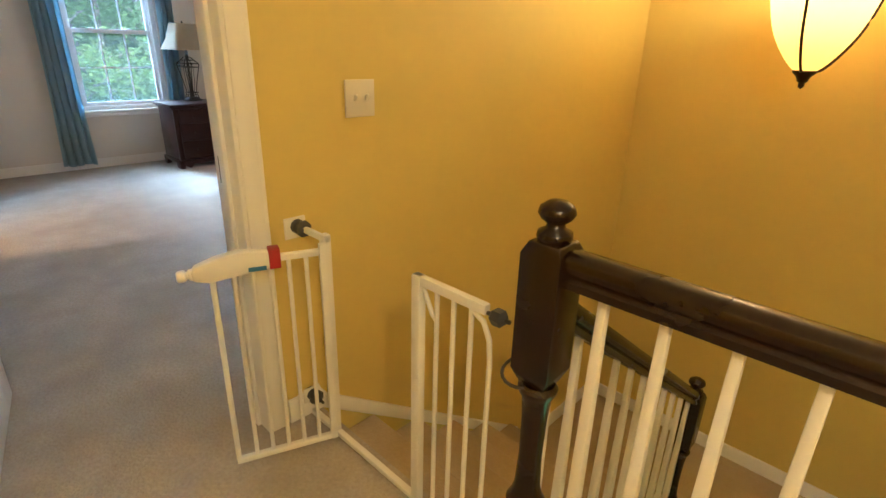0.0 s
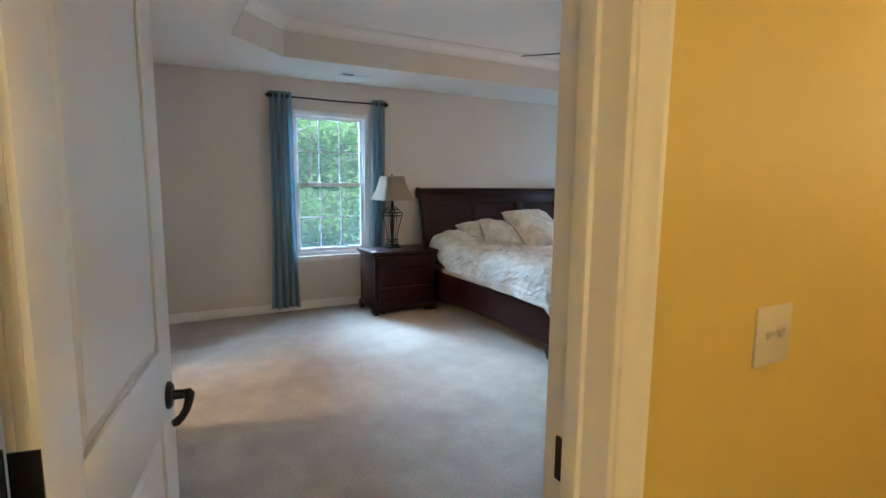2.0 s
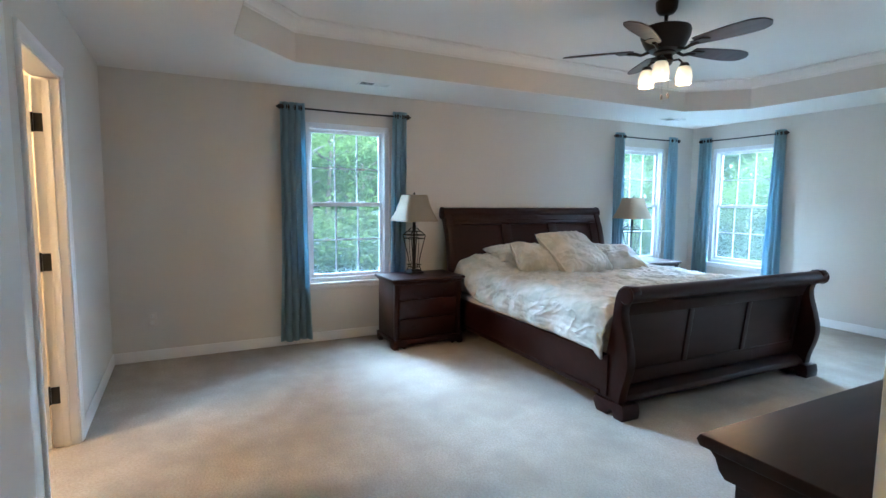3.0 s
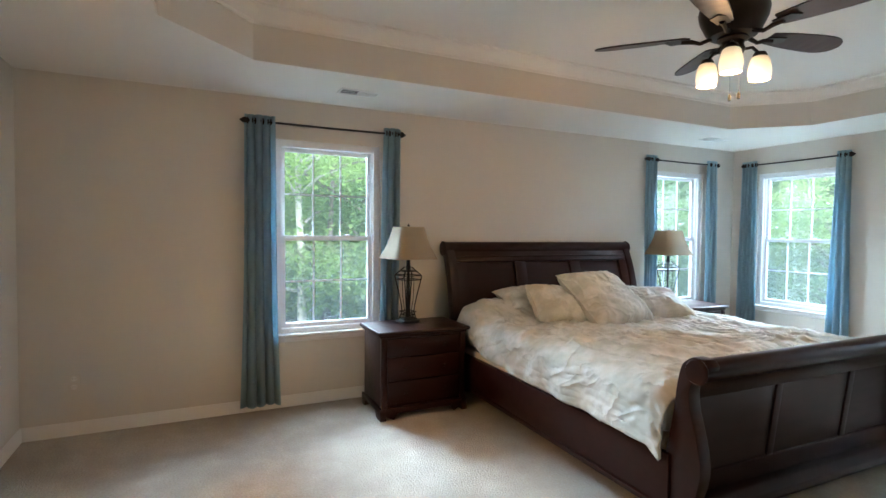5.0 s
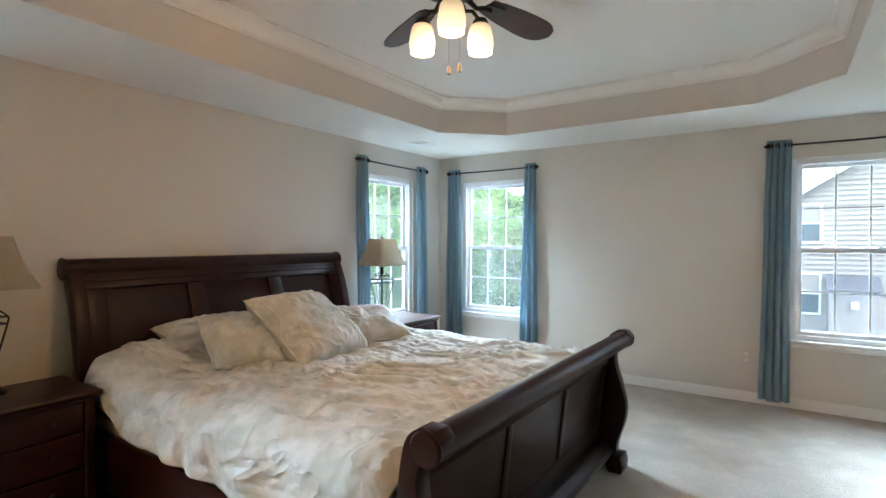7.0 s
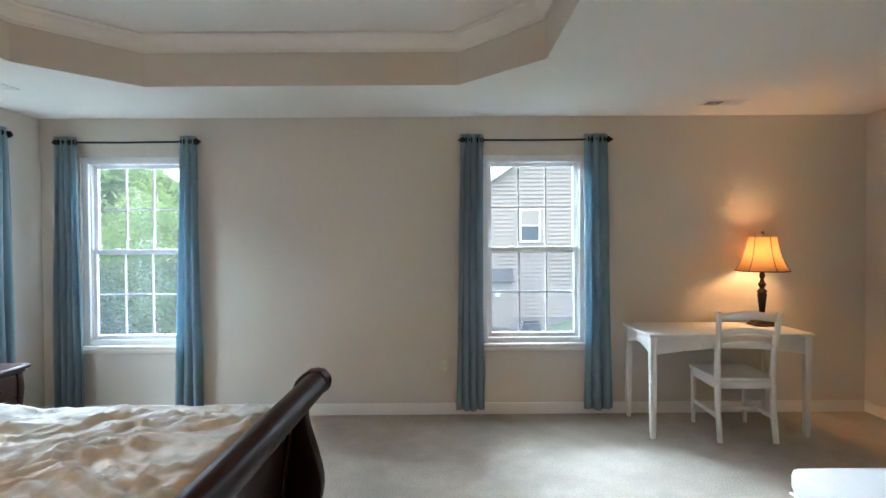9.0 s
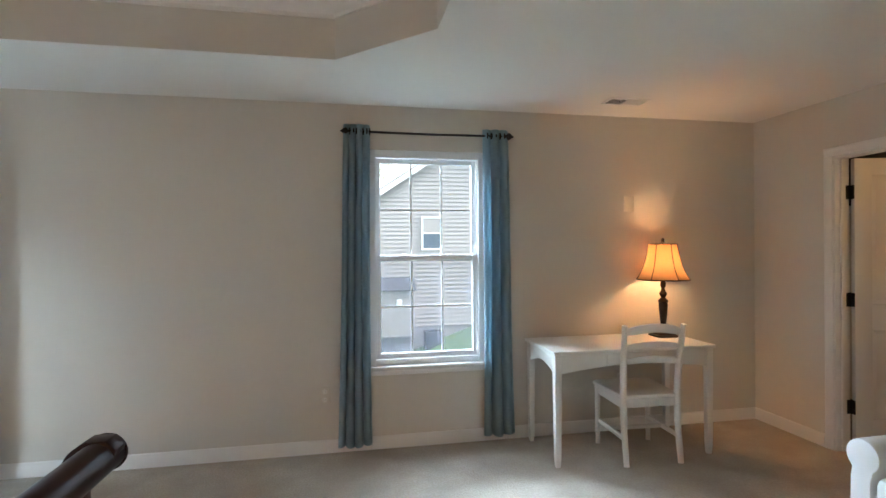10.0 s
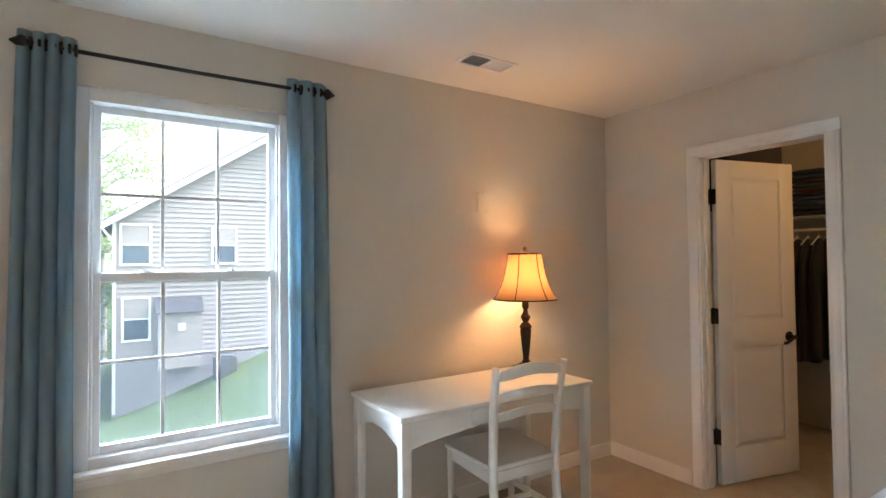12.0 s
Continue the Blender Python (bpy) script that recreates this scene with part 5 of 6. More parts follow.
part("hinge_top_rail", M().box(-1.25, -1.115, YR - 0.02, YR - 0.005, 0.715, 0.735), WHITEM, gt, bevel=0.003)
for x in (-0.655, -0.60, -0.545):
    part("bar", bar(M(), (x, YR - 0.012, 0.02), (x, YR - 0.012, 0.725)), WHITEM, gt, smooth=50)
part("curved_bar", M().tube([(-0.545, YR - 0.012, 0.715), (-0.51, YR - 0.012, 0.70), (-0.49, YR - 0.012, 0.66), (-0.485, YR - 0.012, 0.60), (-0.485, YR - 0.012, 0.02)], 0.0065, 8), WHITEM, gt, smooth=50)
part("short_brace", M().tube([(-0.70, YR - 0.012, 0.71), (-0.672, YR - 0.012, 0.655), (-0.655, YR - 0.012, 0.64)], 0.006, 8), WHITEM, gt, smooth=50)
for x, s in ((XH, 1), (-0.438, -1)):
    for z in (0.725, 0.085):
        if s < 0 and z < 0.5:
            continue
        sp = part("spindle", M().tube([(x, YR - 0.012, z), (x + s * 0.09, YR - 0.012, z)], 0.005, 8), GREYP, gt)
        kn = M().lathe([(0.020, 0), (0.024, 0.004), (0.024, 0.018), (0.020, 0.022)], n=10).lathe([(0.027, 0.04), (0.027, 0.052), (0.012, 0.06)], n=8) if s > 0 else M().lathe([(0.010, 0.012), (0.020, 0.02), (0.020, 0.042), (0.014, 0.048)], n=6)
        part("knob", kn.moved(Matrix.Translation((x, YR - 0.012, z)) @ pose(0, 0, 0, 0, 90 * s, 0)), GREYP, sp, "dark grey adjusting knob", smooth=40)
part("wall_cup", M().box(XH, XH + 0.008, YR - 0.055, YR + 0.02, 0.685, 0.755), PLASTIC, gt, bevel=0.003)
part("wall_cup", M().box(XH + 0.013, XH + 0.02, YR - 0.045, YR + 0.02, 0.055, 0.115), PLASTIC, gt, bevel=0.003)
LS = 0.80     # leaf length over its drawn length
lf = new("swing_leaf", M().box(0.0, 0.022, -0.011, 0.011, 0.03, 0.735).box(0.022, 0.40 * LS, -0.009, 0.009, 0.03, 0.05).box(0.022, 0.20 * LS, -0.009, 0.009, 0.70, 0.72).mesh("swing_leaf", WHITEM, 0.003))
lf.parent = gt
lf.matrix_basis = pose(-1.098, YR - 0.03, -0.01, 0, 0, -111)
for i in range(5):
    part("bar", bar(M(), ((0.075 + 0.062 * i) * LS, 0, 0.045), ((0.075 + 0.062 * i) * LS, 0, 0.71)), WHITEM, lf, smooth=50)
part("end_bar", bar(M(), (0.392 * LS, 0, 0.045), (0.392 * LS, 0, 0.70), 0.008), WHITEM, lf, smooth=50)
part("latch_handle", M().prism([(x * LS, z) for x, z in [(0.18, 0.70), (0.20, 0.735), (0.30, 0.745), (0.37, 0.735), (0.44, 0.715), (0.455, 0.70), (0.45, 0.675), (0.40, 0.665), (0.33, 0.672), (0.20, 0.685)]], "y", -0.018, 0.018), PLASTIC, lf, "off-white plastic latch handle", bevel=0.006)
part("latch_tip", M().tube([(0.448 * LS, 0, 0.692), (0.462 * LS, 0, 0.691)], 0.016, 12).tube([(0.4621 * LS, 0, 0.691), (0.470 * LS, 0, 0.691)], 0.011, 12).tube([(0.4701 * LS, 0, 0.691), (0.494 * LS, 0, 0.690), (0.499 * LS, 0, 0.690)], [0.0165, 0.0165, 0.011], 12), PLASTIC, lf, bevel=0.003)
part("release_button", M().box(0.165 * LS, 0.205 * LS, -0.021, 0.021, 0.683, 0.742), REDP, lf, "red release button", bevel=0.004)
for s in (-1, 1):
    part("badge", M().box(0.215 * LS, 0.275 * LS, *sorted((s * 0.018, s * 0.0195)), 0.684, 0.697), BLUEP, lf, "small blue oval badge", bevel=0.0005)
tagged(part("cable_tie", M().tube([(-0.39 + 0.046 * math.cos(a) - 0.012, YR + 0.044 * math.sin(a), 0.615 + 0.012 * math.sin(a)) for a in [2 * math.pi * k / 20 for k in range(21)]], 0.004, 6), GREYP), "dark strap looped round the newel post", "strap")

# light switch with two toggles
sw = plate("light_switch", pose(XH, 1.225, 1.105, 0, 0, 90), "white double toggle light switch on the hall wall", 0.118, 0.118, "light switch")
for x in (-0.023, 0.023):
    part("toggle", M().prism([(-0.006, -0.008), (-0.018, -0.004 + 0.012), (-0.018, 0.016), (-0.006, 0.008)], "x", x - 0.005, x + 0.005), PLASTIC, sw, bevel=0.001)

# ---- pendant ----
PX, PY = -0.39, 2.90
pd = thing("pendant_lamp", "bronze pendant lamp with a lit amber glass bowl", "pendant lamp", pose(PX, PY, -0.022))
rows, n = spline([(0.012, 1.235), (0.05, 1.245), (0.105, 1.31), (0.155, 1.40), (0.19, 1.52), (0.205, 1.62)], 5), 32
g = M()
for r0, r1 in zip(rows, rows[1:]):
    g.add([(math.cos(2 * math.pi * k / n) * r, math.sin(2 * math.pi * k / n) * r, z) for r, z in (r0, r1) for k in range(n)], [(k, (k + 1) % n, n + (k + 1) % n, n + k) for k in range(n)])
part("bowl", g, AMBER, pd, "lit amber glass bowl", smooth=60, weld=True)
for i in range(3):
    a = radians(25 + 120 * i)
    part("strap", M().tube([(math.cos(a) * (r + 0.012), math.sin(a) * (r + 0.012), z) for r, z in rows] + [(math.cos(a) * 0.225, math.sin(a) * 0.225, 1.66), (math.cos(a) * 0.1, math.sin(a) * 0.1, 1.86), (0, 0, 2.0)], 0.006, 8), BRONZE, pd, smooth=50)
part("rim", M().tube([(math.cos(2 * math.pi * k / 40) * 0.214, math.sin(2 * math.pi * k / 40) * 0.214, 1.62) for k in range(41)], 0.006, 8), BRONZE, pd, smooth=50)
part("finial", M().lathe([(0.002, 1.165), (0.012, 1.175), (0.012, 1.19), (0.02, 1.195), (0.028, 1.215), (0.047, 1.232), (0.045, 1.24)], n=20), BRONZE, pd, smooth=40)
part("stem", M().lathe([(0.01, 1.98), (0.016, 2.0), (0.008, 2.03), (0.008, 2.40)], n=12), BRONZE, pd, smooth=40)
part("canopy", M().lathe([(0.015, 2.385), (0.05, 2.40), (0.065, 2.43), (0.065, H + 0.022)], n=20), BRONZE, pd, smooth=40)
lamp("pendant_light", "POINT", (PX, PY, 1.66), 10, (1.0, 0.64, 0.26), 0.10)
# assumed fixture, never in view: added to brighten balusters and even out the hall wall
hl = thing("hall_ceiling_light", "assumed round ceiling light of the upstairs hall, out of view", "ceiling light", pose(1.15, -0.30, H))
part("dome", M().lathe([(0.001, -0.09), (0.08, -0.08), (0.13, -0.045), (0.145, -0.01)], n=24), FROST, hl, smooth=50)
part("rim", M().lathe([(0.145, -0.012), (0.16, -0.01), (0.16, 0.0)], n=24), BRONZE, hl)
lamp("hall_fill_light", "POINT", (1.15, -0.30, 2.24), 16.5, (1.0, 0.66, 0.31), 0.10)

# ---- bathroom and closet ----
sc = thing("bath_ceiling_light", "lit round bathroom ceiling light", "ceiling light", pose(-4.3, -1.3, H))
part("dome", M().lathe([(0.001, -0.09), (0.08, -0.08), (0.13, -0.045), (0.145, -0.01)], n=24), AMBER, sc, smooth=50)
part("rim", M().lathe([(0.145, -0.012), (0.16, -0.01), (0.16, 0.0)], n=24), BRONZE, sc)
lamp("bath_light", "POINT", (-4.3, -1.3, 2.22), 34, (1.0, 0.56, 0.22), 0.08)
cs = thing("closet_ceiling_light", "lit closet ceiling bulb", "ceiling light", pose(1.25, 4.95, H))
part("globe", M().lathe([(0.001, -0.14), (0.05, -0.125), (0.07, -0.08), (0.05, -0.03), (0.04, 0)], n=20), AMBER, cs, smooth=50)
lamp("closet_light", "POINT", (1.25, 4.95, 2.20), 3.2, (1.0, 0.55, 0.2), 0.05)

shelf = thing("wire_shelf", "white wire closet shelf on the wall", "shelf")
for k in range(5):
    y = 6.10 + k * 0.16
    part("long_wire", M().tube([(0.75, y + 0.12, 1.70), (1.85, y + 0.12, 1.70)], 0.004, 6), WHITEM, shelf)
for k in range(36):
    x = 0.76 + k * 0.03
    part("cross_wire", M().tube([(x, 6.20, 1.69), (x, 6.20, 1.705), (x, 6.88, 1.705)], 0.002, 5), WHITEM, shelf)
shelf2 = thing("wire_shelf", "white wire closet shelf on the back wall", "shelf")
for k in range(4):
    part("long_wire", M().tube([(2.02 + k * 0.11, 4.42, 1.72), (2.02 + k * 0.11, 6.86, 1.72)], 0.004, 6), WHITEM, shelf2)
for k in range(81):
    y = 4.43 + k * 0.03
    part("cross_wire", M().tube([(2.02, y, 1.70), (2.02, y, 1.726), (2.395, y, 1.726)], 0.002, 5), WHITEM, shelf2)
CLOTH = [mat("dark_clothes", (0.012, 0.012, 0.016), 0.9, sheen=0.2, bump=0.1), mat("brown_clothes", (0.09, 0.055, 0.035), 0.9, bump=0.1), mat("rust_shirt", (0.11, 0.03, 0.02), 0.9, bump=0.1), mat("blue_clothes", (0.05, 0.08, 0.14), 0.9, bump=0.1), mat("tan_clothes", (0.22, 0.16, 0.10), 0.9, bump=0.1)]
rc = random.Random(7)
for c0 in range(7):
    z = 1.73
    for k in range(10):
        h = rc.uniform(0.028, 0.042)
        w, dp = rc.uniform(0.12, 0.14), rc.uniform(0.15, 0.17)
        cx, cy = 2.21, 4.62 + c0 * 0.32

        def fold(u, v, w=w, dp=dp, h=h, cx=cx, cy=cy, z=z, sd=rc.random() * 9):
            a, b = (u - 0.5) * 2 * math.pi, (v - 0.5) * math.pi
            r = lambda t: math.copysign(abs(t) ** 0.45, t)
            wob = 0.012 * noise.noise(Vector((math.cos(a) * 2, math.sin(a) * 2 + sd, z * 9)))
            return (cx + (dp + wob) * r(math.cos(b)) * r(math.cos(a)), cy + (w + wob) * r(math.cos(b)) * r(math.sin(a)), z + h / 2 + (h / 2 + wob * 0.3) * r(math.sin(b)))
        tagged(part("folded_garment", M().grid(fold, 20, 8), CLOTH[rc.choice((0, 0, 1, 1, 3, 4))], smooth=60), "folded dark and brown clothes stacked on the shelf", "clothes", "folded clothes")
        z += h + 0.001
tagged(part("storage_box", M().box(0.95, 1.75, 6.25, 6.75, 1.712, 2.26), CLOTH[0], bevel=0.02), "dark storage box on the closet shelf", "box")


def hanging(x, y, z, ln, wd, turn, material, label, seed):
    """A garment on a hanger: sloping shoulders and loose folds."""
    g = thing("hanging_garment", label, "clothes", pose(x, y, z, 0, 0, turn), "hanging clothes")

    def fn(u, v):
        a = u * 2 * math.pi
        half = wd * (0.28 + 0.72 * min(1, v / 0.13)) * (1 + 0.08 * v)
        th = 0.022 + 0.045 * min(1, v * 2)
        fo = 1 + 0.25 * math.sin(a * 5 + seed) * min(1, v * 2)
        return (half * math.cos(a), th * math.sin(a) * fo, -0.05 - 0.07 * min(1, v / 0.13) - v * ln + 0.012 * math.sin(a * 3 + seed) * (v > 0.98))
    part("cloth", M().grid(fn, 40, 18), material, g, smooth=60)
    part("hanger", M().tube([(-wd * 0.9, 0, -0.10), (0, 0, -0.03), (wd * 0.9, 0, -0.10)], 0.006, 6).tube([(0, 0, -0.03), (0, 0, 0.0), (0.015, 0, 0.02), (0, 0, 0.035)], 0.002, 6), WHITEM, g)
    return g


tagged(part("closet_rod", M().tube([(2.12, 4.42, 1.62), (2.12, 6.86, 1.62)], 0.012, 10), WHITEM), "white closet rod under the shelf", "closet rod", "", "structure")
for k in range(30):
    y = 4.52 + k * 0.075
    hanging(2.12, y, 1.60, rc.uniform(0.72, 0.95), 0.21, 48 if k == 21 else rc.uniform(-8, 8), CLOTH[2] if k == 21 else CLOTH[3] if k == 19 else CLOTH[rc.choice((0, 0, 0, 1))], "dark clothes hanging on the closet rod" if k != 21 else "rust red shirt hanging on the closet rod", k)

# ---- outdoors ----
GRASS = mat("lawn", (0.085, 0.15, 0.035), 0.95, other=(0.06, 0.105, 0.03), scales=(0.35, 30), mix=(0.5, 0.6), bump=0.6, bump_scale=60)


def ground(u, v):
    x, y = -70 + 140 * u, -60 + 160 * v
    t = min(1, max(0, (x + 2.6) / 8))
    z = -4.6 + 2.9 * t * min(1, max(0, (y - 12) / 9)) + 0.15 * noise.noise(Vector((x * 0.2, y * 0.2, 0)))
    if x < -12:
        z += min(3.0, (-12 - x) * 0.05)
    return (x, y, z)


tagged(part("ground", M().grid(ground, 90, 90), GRASS, smooth=60), "mown green lawn sloping up beside the house", "lawn", "", "structure")
SIDING = mat("vinyl_siding", (0.345, 0.305, 0.285), 0.6, other=(0.31, 0.275, 0.26), scales=(1, 20), mix=(0.4, 0.2))
FOUND = mat("foundation_parging", (0.30, 0.28, 0.29), 0.9, other=(0.26, 0.24, 0.25), scales=(2, 30), bump=0.2, bump_scale=30)
SHING = mat("roof_shingle", (0.075, 0.075, 0.085), 0.9, scales=(3, 40), bump=0.3, bump_scale=40)
WGLASS = mat("dark_window_glass", (0.05, 0.08, 0.11), 0.08, scales=(1, 4))
hs = thing("neighbour_house", "two-storey house with pale horizontal siding and a gable", "house")
HX0, HX1, HY = -2.62, 9.4, 27.6
rake = lambda x: 3.05 + 0.66 * (min(x, 2 * 3.4 - x) - HX0)
part("foundation", M().box(HX0, HX1, HY, HY + 9, -6.0, -2.3), FOUND, hs, "grey foundation wall")
part("wall", M().prism([(HX0, -2.31), (HX1, -2.31), (HX1, 3.05), (3.4, rake(3.4)), (HX0, 3.05)], "y", HY + 0.02, HY + 9), SIDING, hs)
z = -2.31
while z < 7.0:
    a, b = HX0, HX1
    if z > 2.9:
        a = HX0 + (z + 0.2 - 3.05) / 0.66
        b = 2 * 3.4 - a
    if b - a > 0.2:
        part("clapboard", M().add([(a, HY - 0.03, z), (b, HY - 0.03, z), (b, HY + 0.02, z + 0.2), (a, HY + 0.02, z + 0.2), (a, HY + 0.03, z), (b, HY + 0.03, z)], [(0, 1, 2, 3), (0, 4, 5, 1), (1, 5, 2), (0, 3, 4)]), SIDING, hs)
    z += 0.2
for s in (-1, 1):
    e = 3.4 + s * (3.4 - HX0 + 0.45)
    part("roof_slope", M().prism([(3.4, rake(3.4) + 0.05), (e, 3.05 - 0.66 * 0.45 + 0.05), (e, 3.05 - 0.66 * 0.45 + 0.22), (3.4, rake(3.4) + 0.25)], "y", HY - 0.42, HY + 9.4), SHING, hs, "dark shingled roof slope")
    part("fascia", M().prism([(3.4, rake(3.4) - 0.10), (e, 3.05 - 0.66 * 0.45 - 0.10), (e, 3.05 - 0.66 * 0.45 + 0.17), (3.4, rake(3.4) + 0.17)], "y", HY - 0.47, HY - 0.425), TRIM, hs, "white rake board")
part("corner_board", M().box(HX0 - 0.02, HX0 + 0.10, HY - 0.03, HY + 0.1, -4.3, 3.0), TRIM, hs, "white corner board")
part("downspout", M().tube([(HX0 - 0.35, HY - 0.3, 2.78), (HX0 - 0.1, HY - 0.08, 2.4), (HX0 + 0.02, HY - 0.08, 2.2), (HX0 + 0.02, HY - 0.08, -3.9)], 0.045, 8), TRIM, hs, "white downspout")
for x0, x1, z0, z1 in ((-2.32, -1.42, 1.42, 2.90), (0.92, 1.76, 1.44, 2.88), (-2.26, -1.44, -1.52, 0.04), (3.6, 4.5, -1.52, 0.04), (5.0, 5.9, 1.42, 2.9)):
    wd = part("window", M().box(x0 - 0.09, x1 + 0.09, HY - 0.08, HY + 0.01, z1, z1 + 0.09).box(x0 - 0.09, x1 + 0.09, HY - 0.08, HY + 0.01, z0 - 0.09, z0).box(x0 - 0.09, x0, HY - 0.08, HY + 0.01, z0, z1).box(x1, x1 + 0.09, HY - 0.08, HY + 0.01, z0, z1).box(x0, x1, HY - 0.075, HY, (z0 + z1) / 2 - 0.03, (z0 + z1) / 2 + 0.03), TRIM, hs, "white window trim")
    part("pane", M().box(x0, x1, HY - 0.05, HY - 0.042, z0, z1), WGLASS, wd)
    part("blind", M().box(x0 + 0.02, x1 - 0.02, HY - 0.058, HY - 0.052, (z0 + z1) / 2 + 0.03, z1), SIDING, wd)
bo = part("fireplace_bump", M().box(-1.14, 0.40, HY - 0.6, HY, -2.7, -0.42), SIDING, hs)
part("bump_roof", M().prism([(HY - 0.75, -0.50), (HY - 0.0, 0.05), (HY - 0.0, -0.42), (HY - 0.75, -0.42 - 0.12)], "x", -1.22, 0.48), SHING, bo, "dark lean-to roof")
part("vent_hood", M().box(-0.45, -0.2, HY - 0.68, HY - 0.6, -1.25, -0.95), TRIM, bo, bevel=0.02)
acu = thing("air_conditioner", "grey outdoor air conditioner beside the house", "air conditioner", pose(1.25, HY - 0.75, -3.35))
part("housing", M().box(-0.4, 0.4, -0.38, 0.38, 0.0, 0.92), GREYP, acu, bevel=0.03)
part("grille", M().lathe([(0.33, 0.92), (0.33, 0.935), (0.08, 0.95)], n=20), BLACKM, acu)
fence = thing("deck_fence", "pale fence and deck beyond the neighbouring house", "fence", pose(-6.4, 34, -3.6))
part("rail", M().box(0, 3.2, 0, 0.06, 1.5, 1.6).box(0, 3.2, 0, 0.06, 0.3, 0.4), TRIM, fence)
for k in range(17):
    part("picket", M().box(k * 0.195, k * 0.195 + 0.05, 0.0, 0.05, 0.2, 1.6), TRIM, fence)

LEAF = [translucent(mat("leaves_a", (0.15, 0.21, 0.07), 0.6, other=(0.10, 0.16, 0.055), scales=(0.6, 6), mix=(0.6, 0.5)), 0.55, (0.40, 0.55, 0.17)),
        translucent(mat("leaves_b", (0.12, 0.185, 0.075), 0.6, other=(0.075, 0.13, 0.055), scales=(0.6, 6), mix=(0.6, 0.5)), 0.5, (0.30, 0.46, 0.17))]
BARK = mat("bark", (0.20, 0.17, 0.14), 0.95, other=(0.10, 0.085, 0.07), scales=(2, 20), stretch=(4, 4, 1), bump=0.4, bump_scale=20)
PALE = mat("pale_bark", (0.50, 0.47, 0.42), 0.9, other=(0.30, 0.28, 0.25), scales=(3, 20), stretch=(4, 4, 1), bump=0.3, bump_scale=20)


def tree(m, height, spread, leaves, material, bark, seed, label):
    rt = random.Random(seed)
    t = thing("tree", label, "tree", m, "trees behind the house")
    lean = rt.uniform(-0.4, 0.4)
    trunk = [(lean * (k / 6) ** 2, rt.uniform(-0.08, 0.08), height * 0.86 * k / 6) for k in range(7)]
    tm = M().tube(trunk, [0.17 * (1 - 0.13 * k) for k in range(7)], 8)
    crown = M()
    tips = []
    for i in range(22):
        z = height * rt.uniform(0.16, 0.86)
        a = rt.uniform(0, 6.28)
        ln = spread * (0.45 + 0.55 * math.sin(math.pi * min(1, (z / height) * 0.9 + 0.1))) * rt.uniform(0.6, 1.0)
        b = (lean * (z / height) ** 2, 0, z)
        e = (b[0] + math.cos(a) * ln, math.sin(a) * ln, z + ln * rt.uniform(0.1, 0.5))
        mid = ((b[0] + e[0]) / 2, (b[1] + e[1]) / 2, (b[2] + e[2]) / 2 + 0.12)
        tm.tube([b, mid, e], [0.05, 0.03, 0.012], 5)
        tips += [e, mid, e]
    part("trunk", tm, bark, t, smooth=60)
    vs, fs = [], []
    for i in range(leaves):
        c = rt.choice(tips)
        p = Vector(c) + Vector((rt.gauss(0, 0.5), rt.gauss(0, 0.5), rt.gauss(0, 0.26)))
        s = rt.uniform(0.045, 0.10)
        d = Vector((rt.gauss(0, 1), rt.gauss(0, 1), rt.gauss(-0.2, 0.5))).normalized()
        n2 = d.cross(Vector((rt.gauss(0, 0.5), rt.gauss(0, 0.5), 1))).normalized()
        k = len(vs)
        vs += [tuple(p - d * s), tuple(p + n2 * s * 0.45), tuple(p + d * s), tuple(p - n2 * s * 0.45)]
        fs.append((k, k + 1, k + 2, k + 3))
    crown.v, crown.f = vs, fs
    part("crown", crown, material, t, "green summer foliage")
    return t


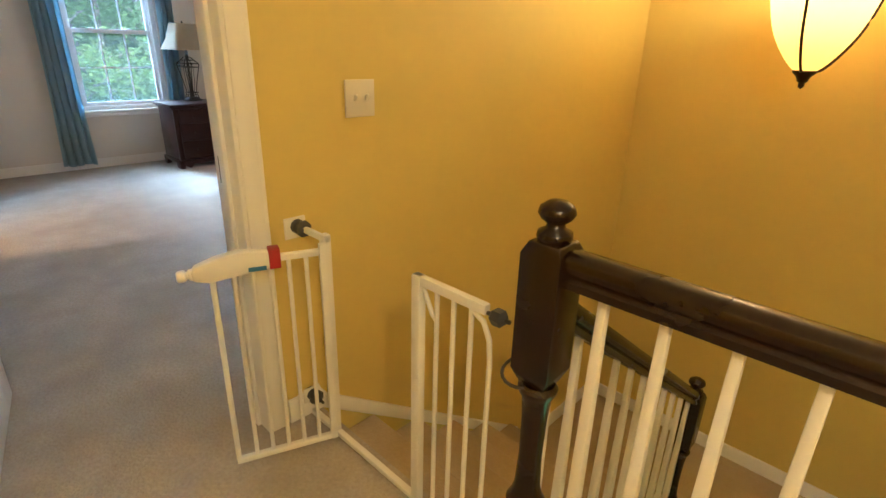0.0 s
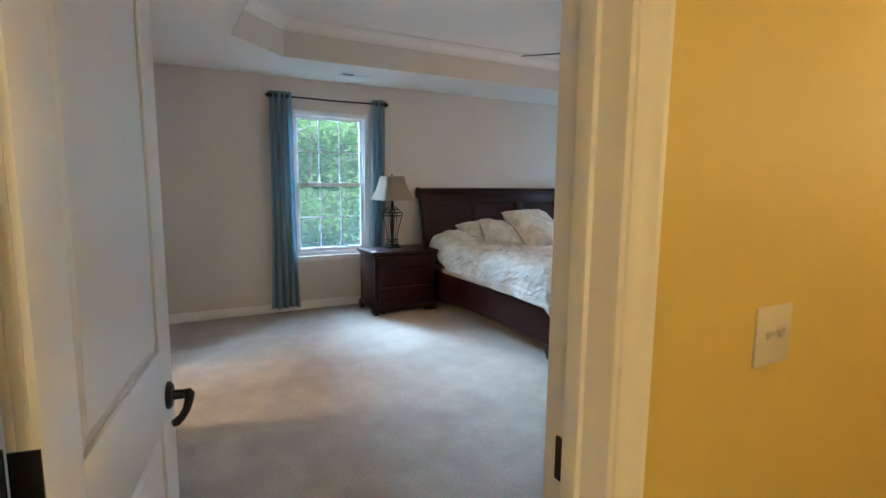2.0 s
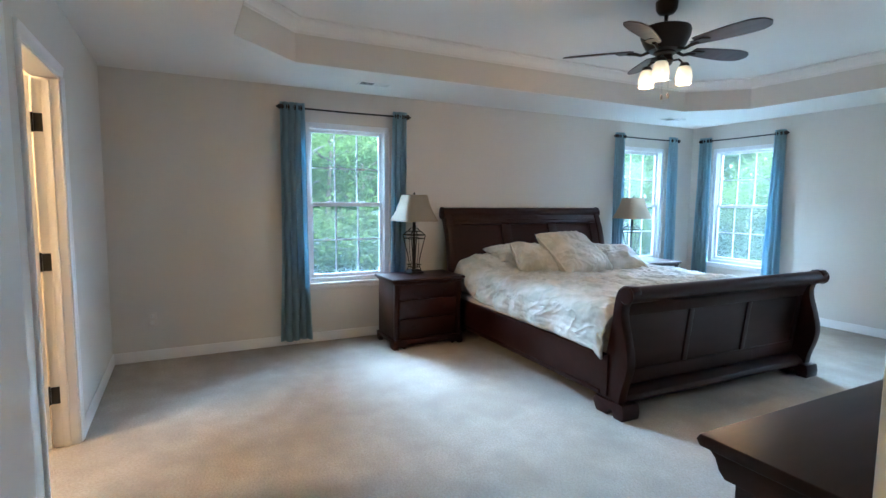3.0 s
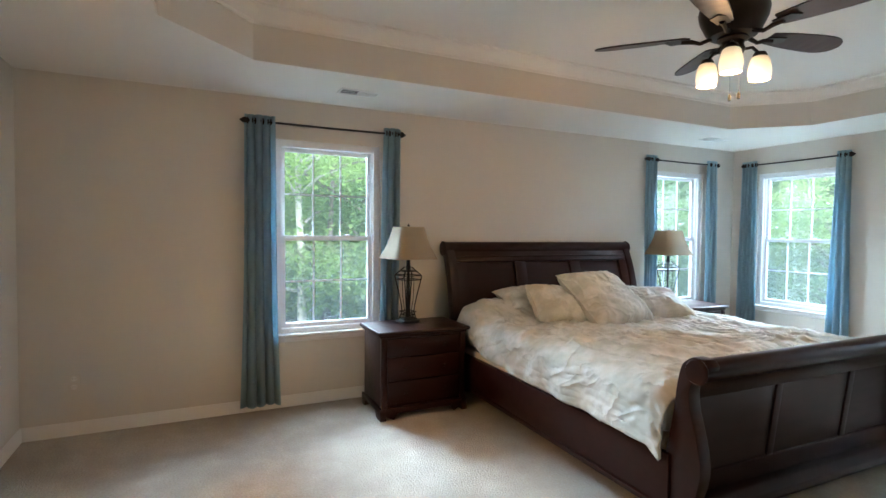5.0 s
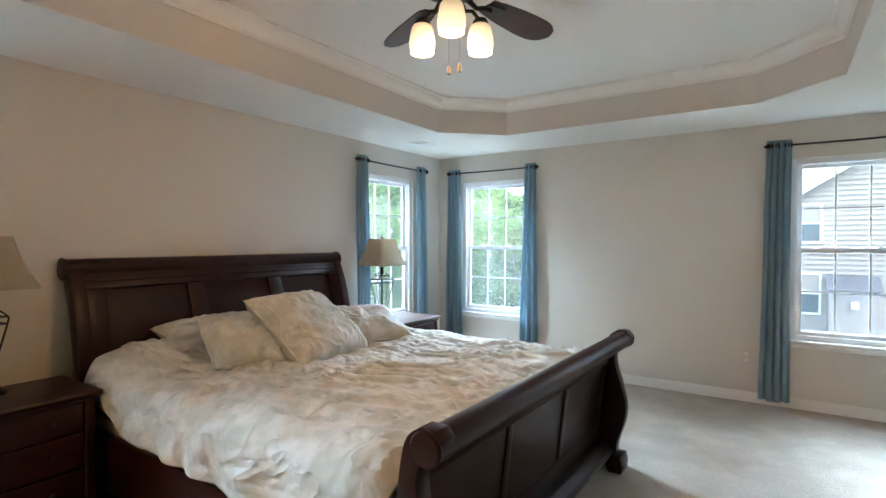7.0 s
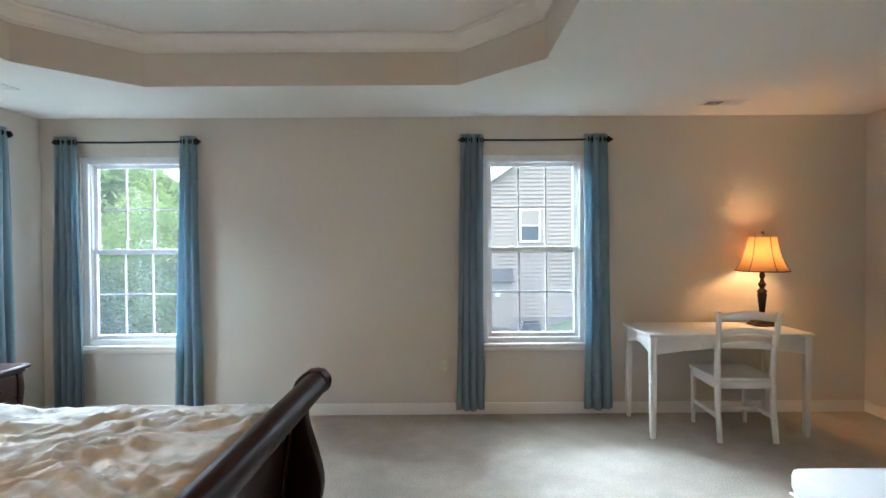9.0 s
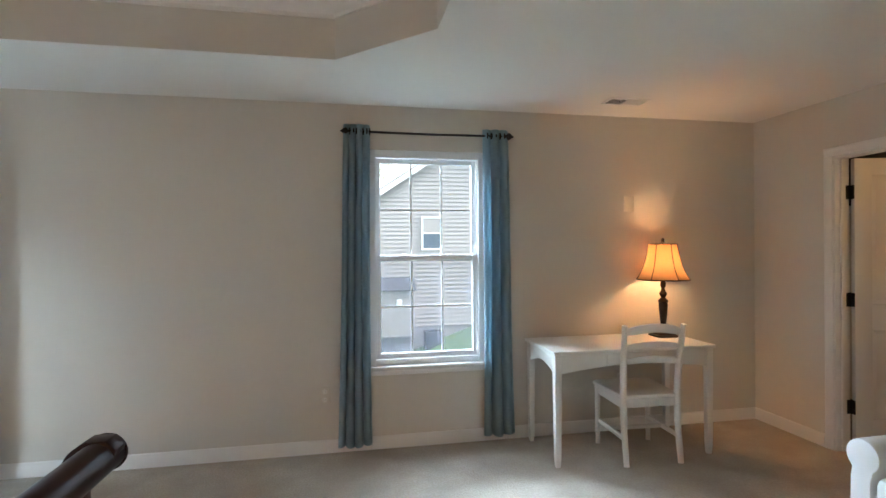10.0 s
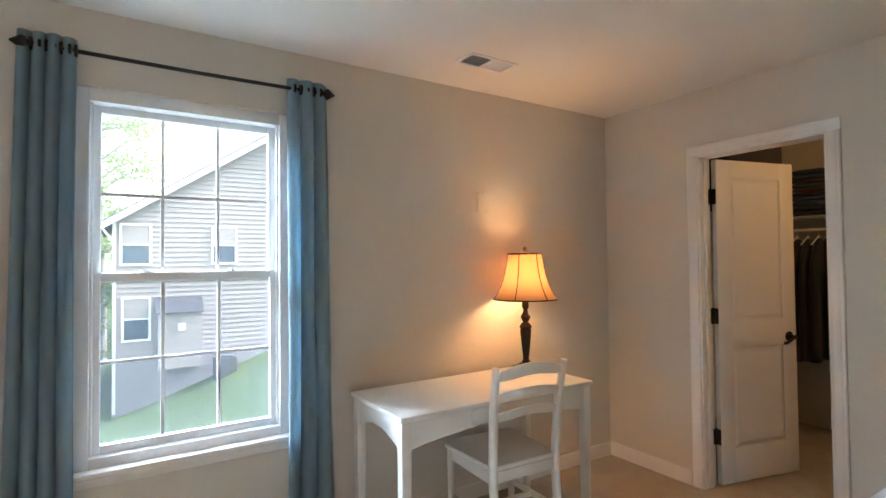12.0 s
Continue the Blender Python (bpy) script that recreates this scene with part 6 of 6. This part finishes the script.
kinds = [tree(pose(-17, 2.0, -4.4), 9.5, 2.5, 13000, LEAF[0], BARK, 1, "leafy green tree behind the house"), tree(pose(-16.4, 5.2, -4.4), 8.0, 2.4, 13000, LEAF[1], BARK, 2, "leafy green tree behind the house"),
         tree(pose(-15.6, 3.3, -4.4), 11.5, 2.2, 8000, LEAF[0], PALE, 3, "tall pale-barked tree behind the house")]
rt = random.Random(21)
spots = []
for row, (x, gap) in enumerate(((-16.5, 2.6), (-19.5, 2.6), (-23.0, 2.8), (-28.0, 3.4))):
    y = -12.0 + row
    while y < 17 + row * 3:
        spots.append((x + rt.uniform(-0.8, 0.8), y + rt.uniform(-0.7, 0.7), rt.uniform(0.8, 1.0) if row == 0 else rt.uniform(0.95, 1.15)))
        y += gap
for row, (y, gap) in enumerate(((17.5, 2.4), (21, 2.5), (26, 3.0))):
    x = -15.0
    while x < (-7.0 if row == 0 else -6.0):
        spots.append((x + rt.uniform(-0.6, 0.6), y + rt.uniform(-0.8, 0.8), rt.uniform(0.75, 1.0)))
        x += gap
for x, y, s in ((-4.6, 33, 1.0), (-3.2, 41, 1.6), (-5.6, 39, 1.4), (-8.5, 40, 1.2), (-5.5, 46, 1.3), (-11, 46, 1.3), (-2.0, 52, 1.35), (2, 55, 1.3), (-14, 50, 1.4), (7, 56, 1.3), (-7, 55, 1.5)):
    spots.append((x, y, s))
for i, (x, y, s) in enumerate(spots):
    kd = kinds[2] if i % 7 == 3 else kinds[i % 2]
    c = copy_thing(kd, pose(x, y, -4.7 + min(3.0, max(0, -12 - x) * 0.05), 0, 0, rt.uniform(0, 360)))
    c.scale = (s, s, s * rt.uniform(0.9, 1.1))
wd = M()
rw = random.Random(3)
for i in range(26000):
    a = rw.uniform(0.52, 1.25) * math.pi
    r = rw.uniform(30, 40)
    x, y, z = -2 + math.cos(a) * r, 3 + math.sin(a) * r, -4 + 11.5 * rw.random() ** 0.8
    z = min(z, 4.5 + 2.5 * noise.noise(Vector((a * 9, 0, 0))) + rw.random())
    s = rw.uniform(0.25, 0.6)
    d = Vector((rw.gauss(0, 1), rw.gauss(0, 1), rw.gauss(0, 0.6))).normalized()
    e = d.cross(Vector((rw.gauss(0, 0.6), rw.gauss(0, 0.6), 1))).normalized()
    k = len(wd.v)
    p = Vector((x, y, z))
    wd.v += [tuple(p - d * s), tuple(p + e * s * 0.6), tuple(p + d * s), tuple(p - e * s * 0.6)]
    wd.f.append((k, k + 1, k + 2, k + 3))
tagged(part("far_woods", wd, LEAF[1]), "dense green woods in the distance", "woods", "", "stuff")
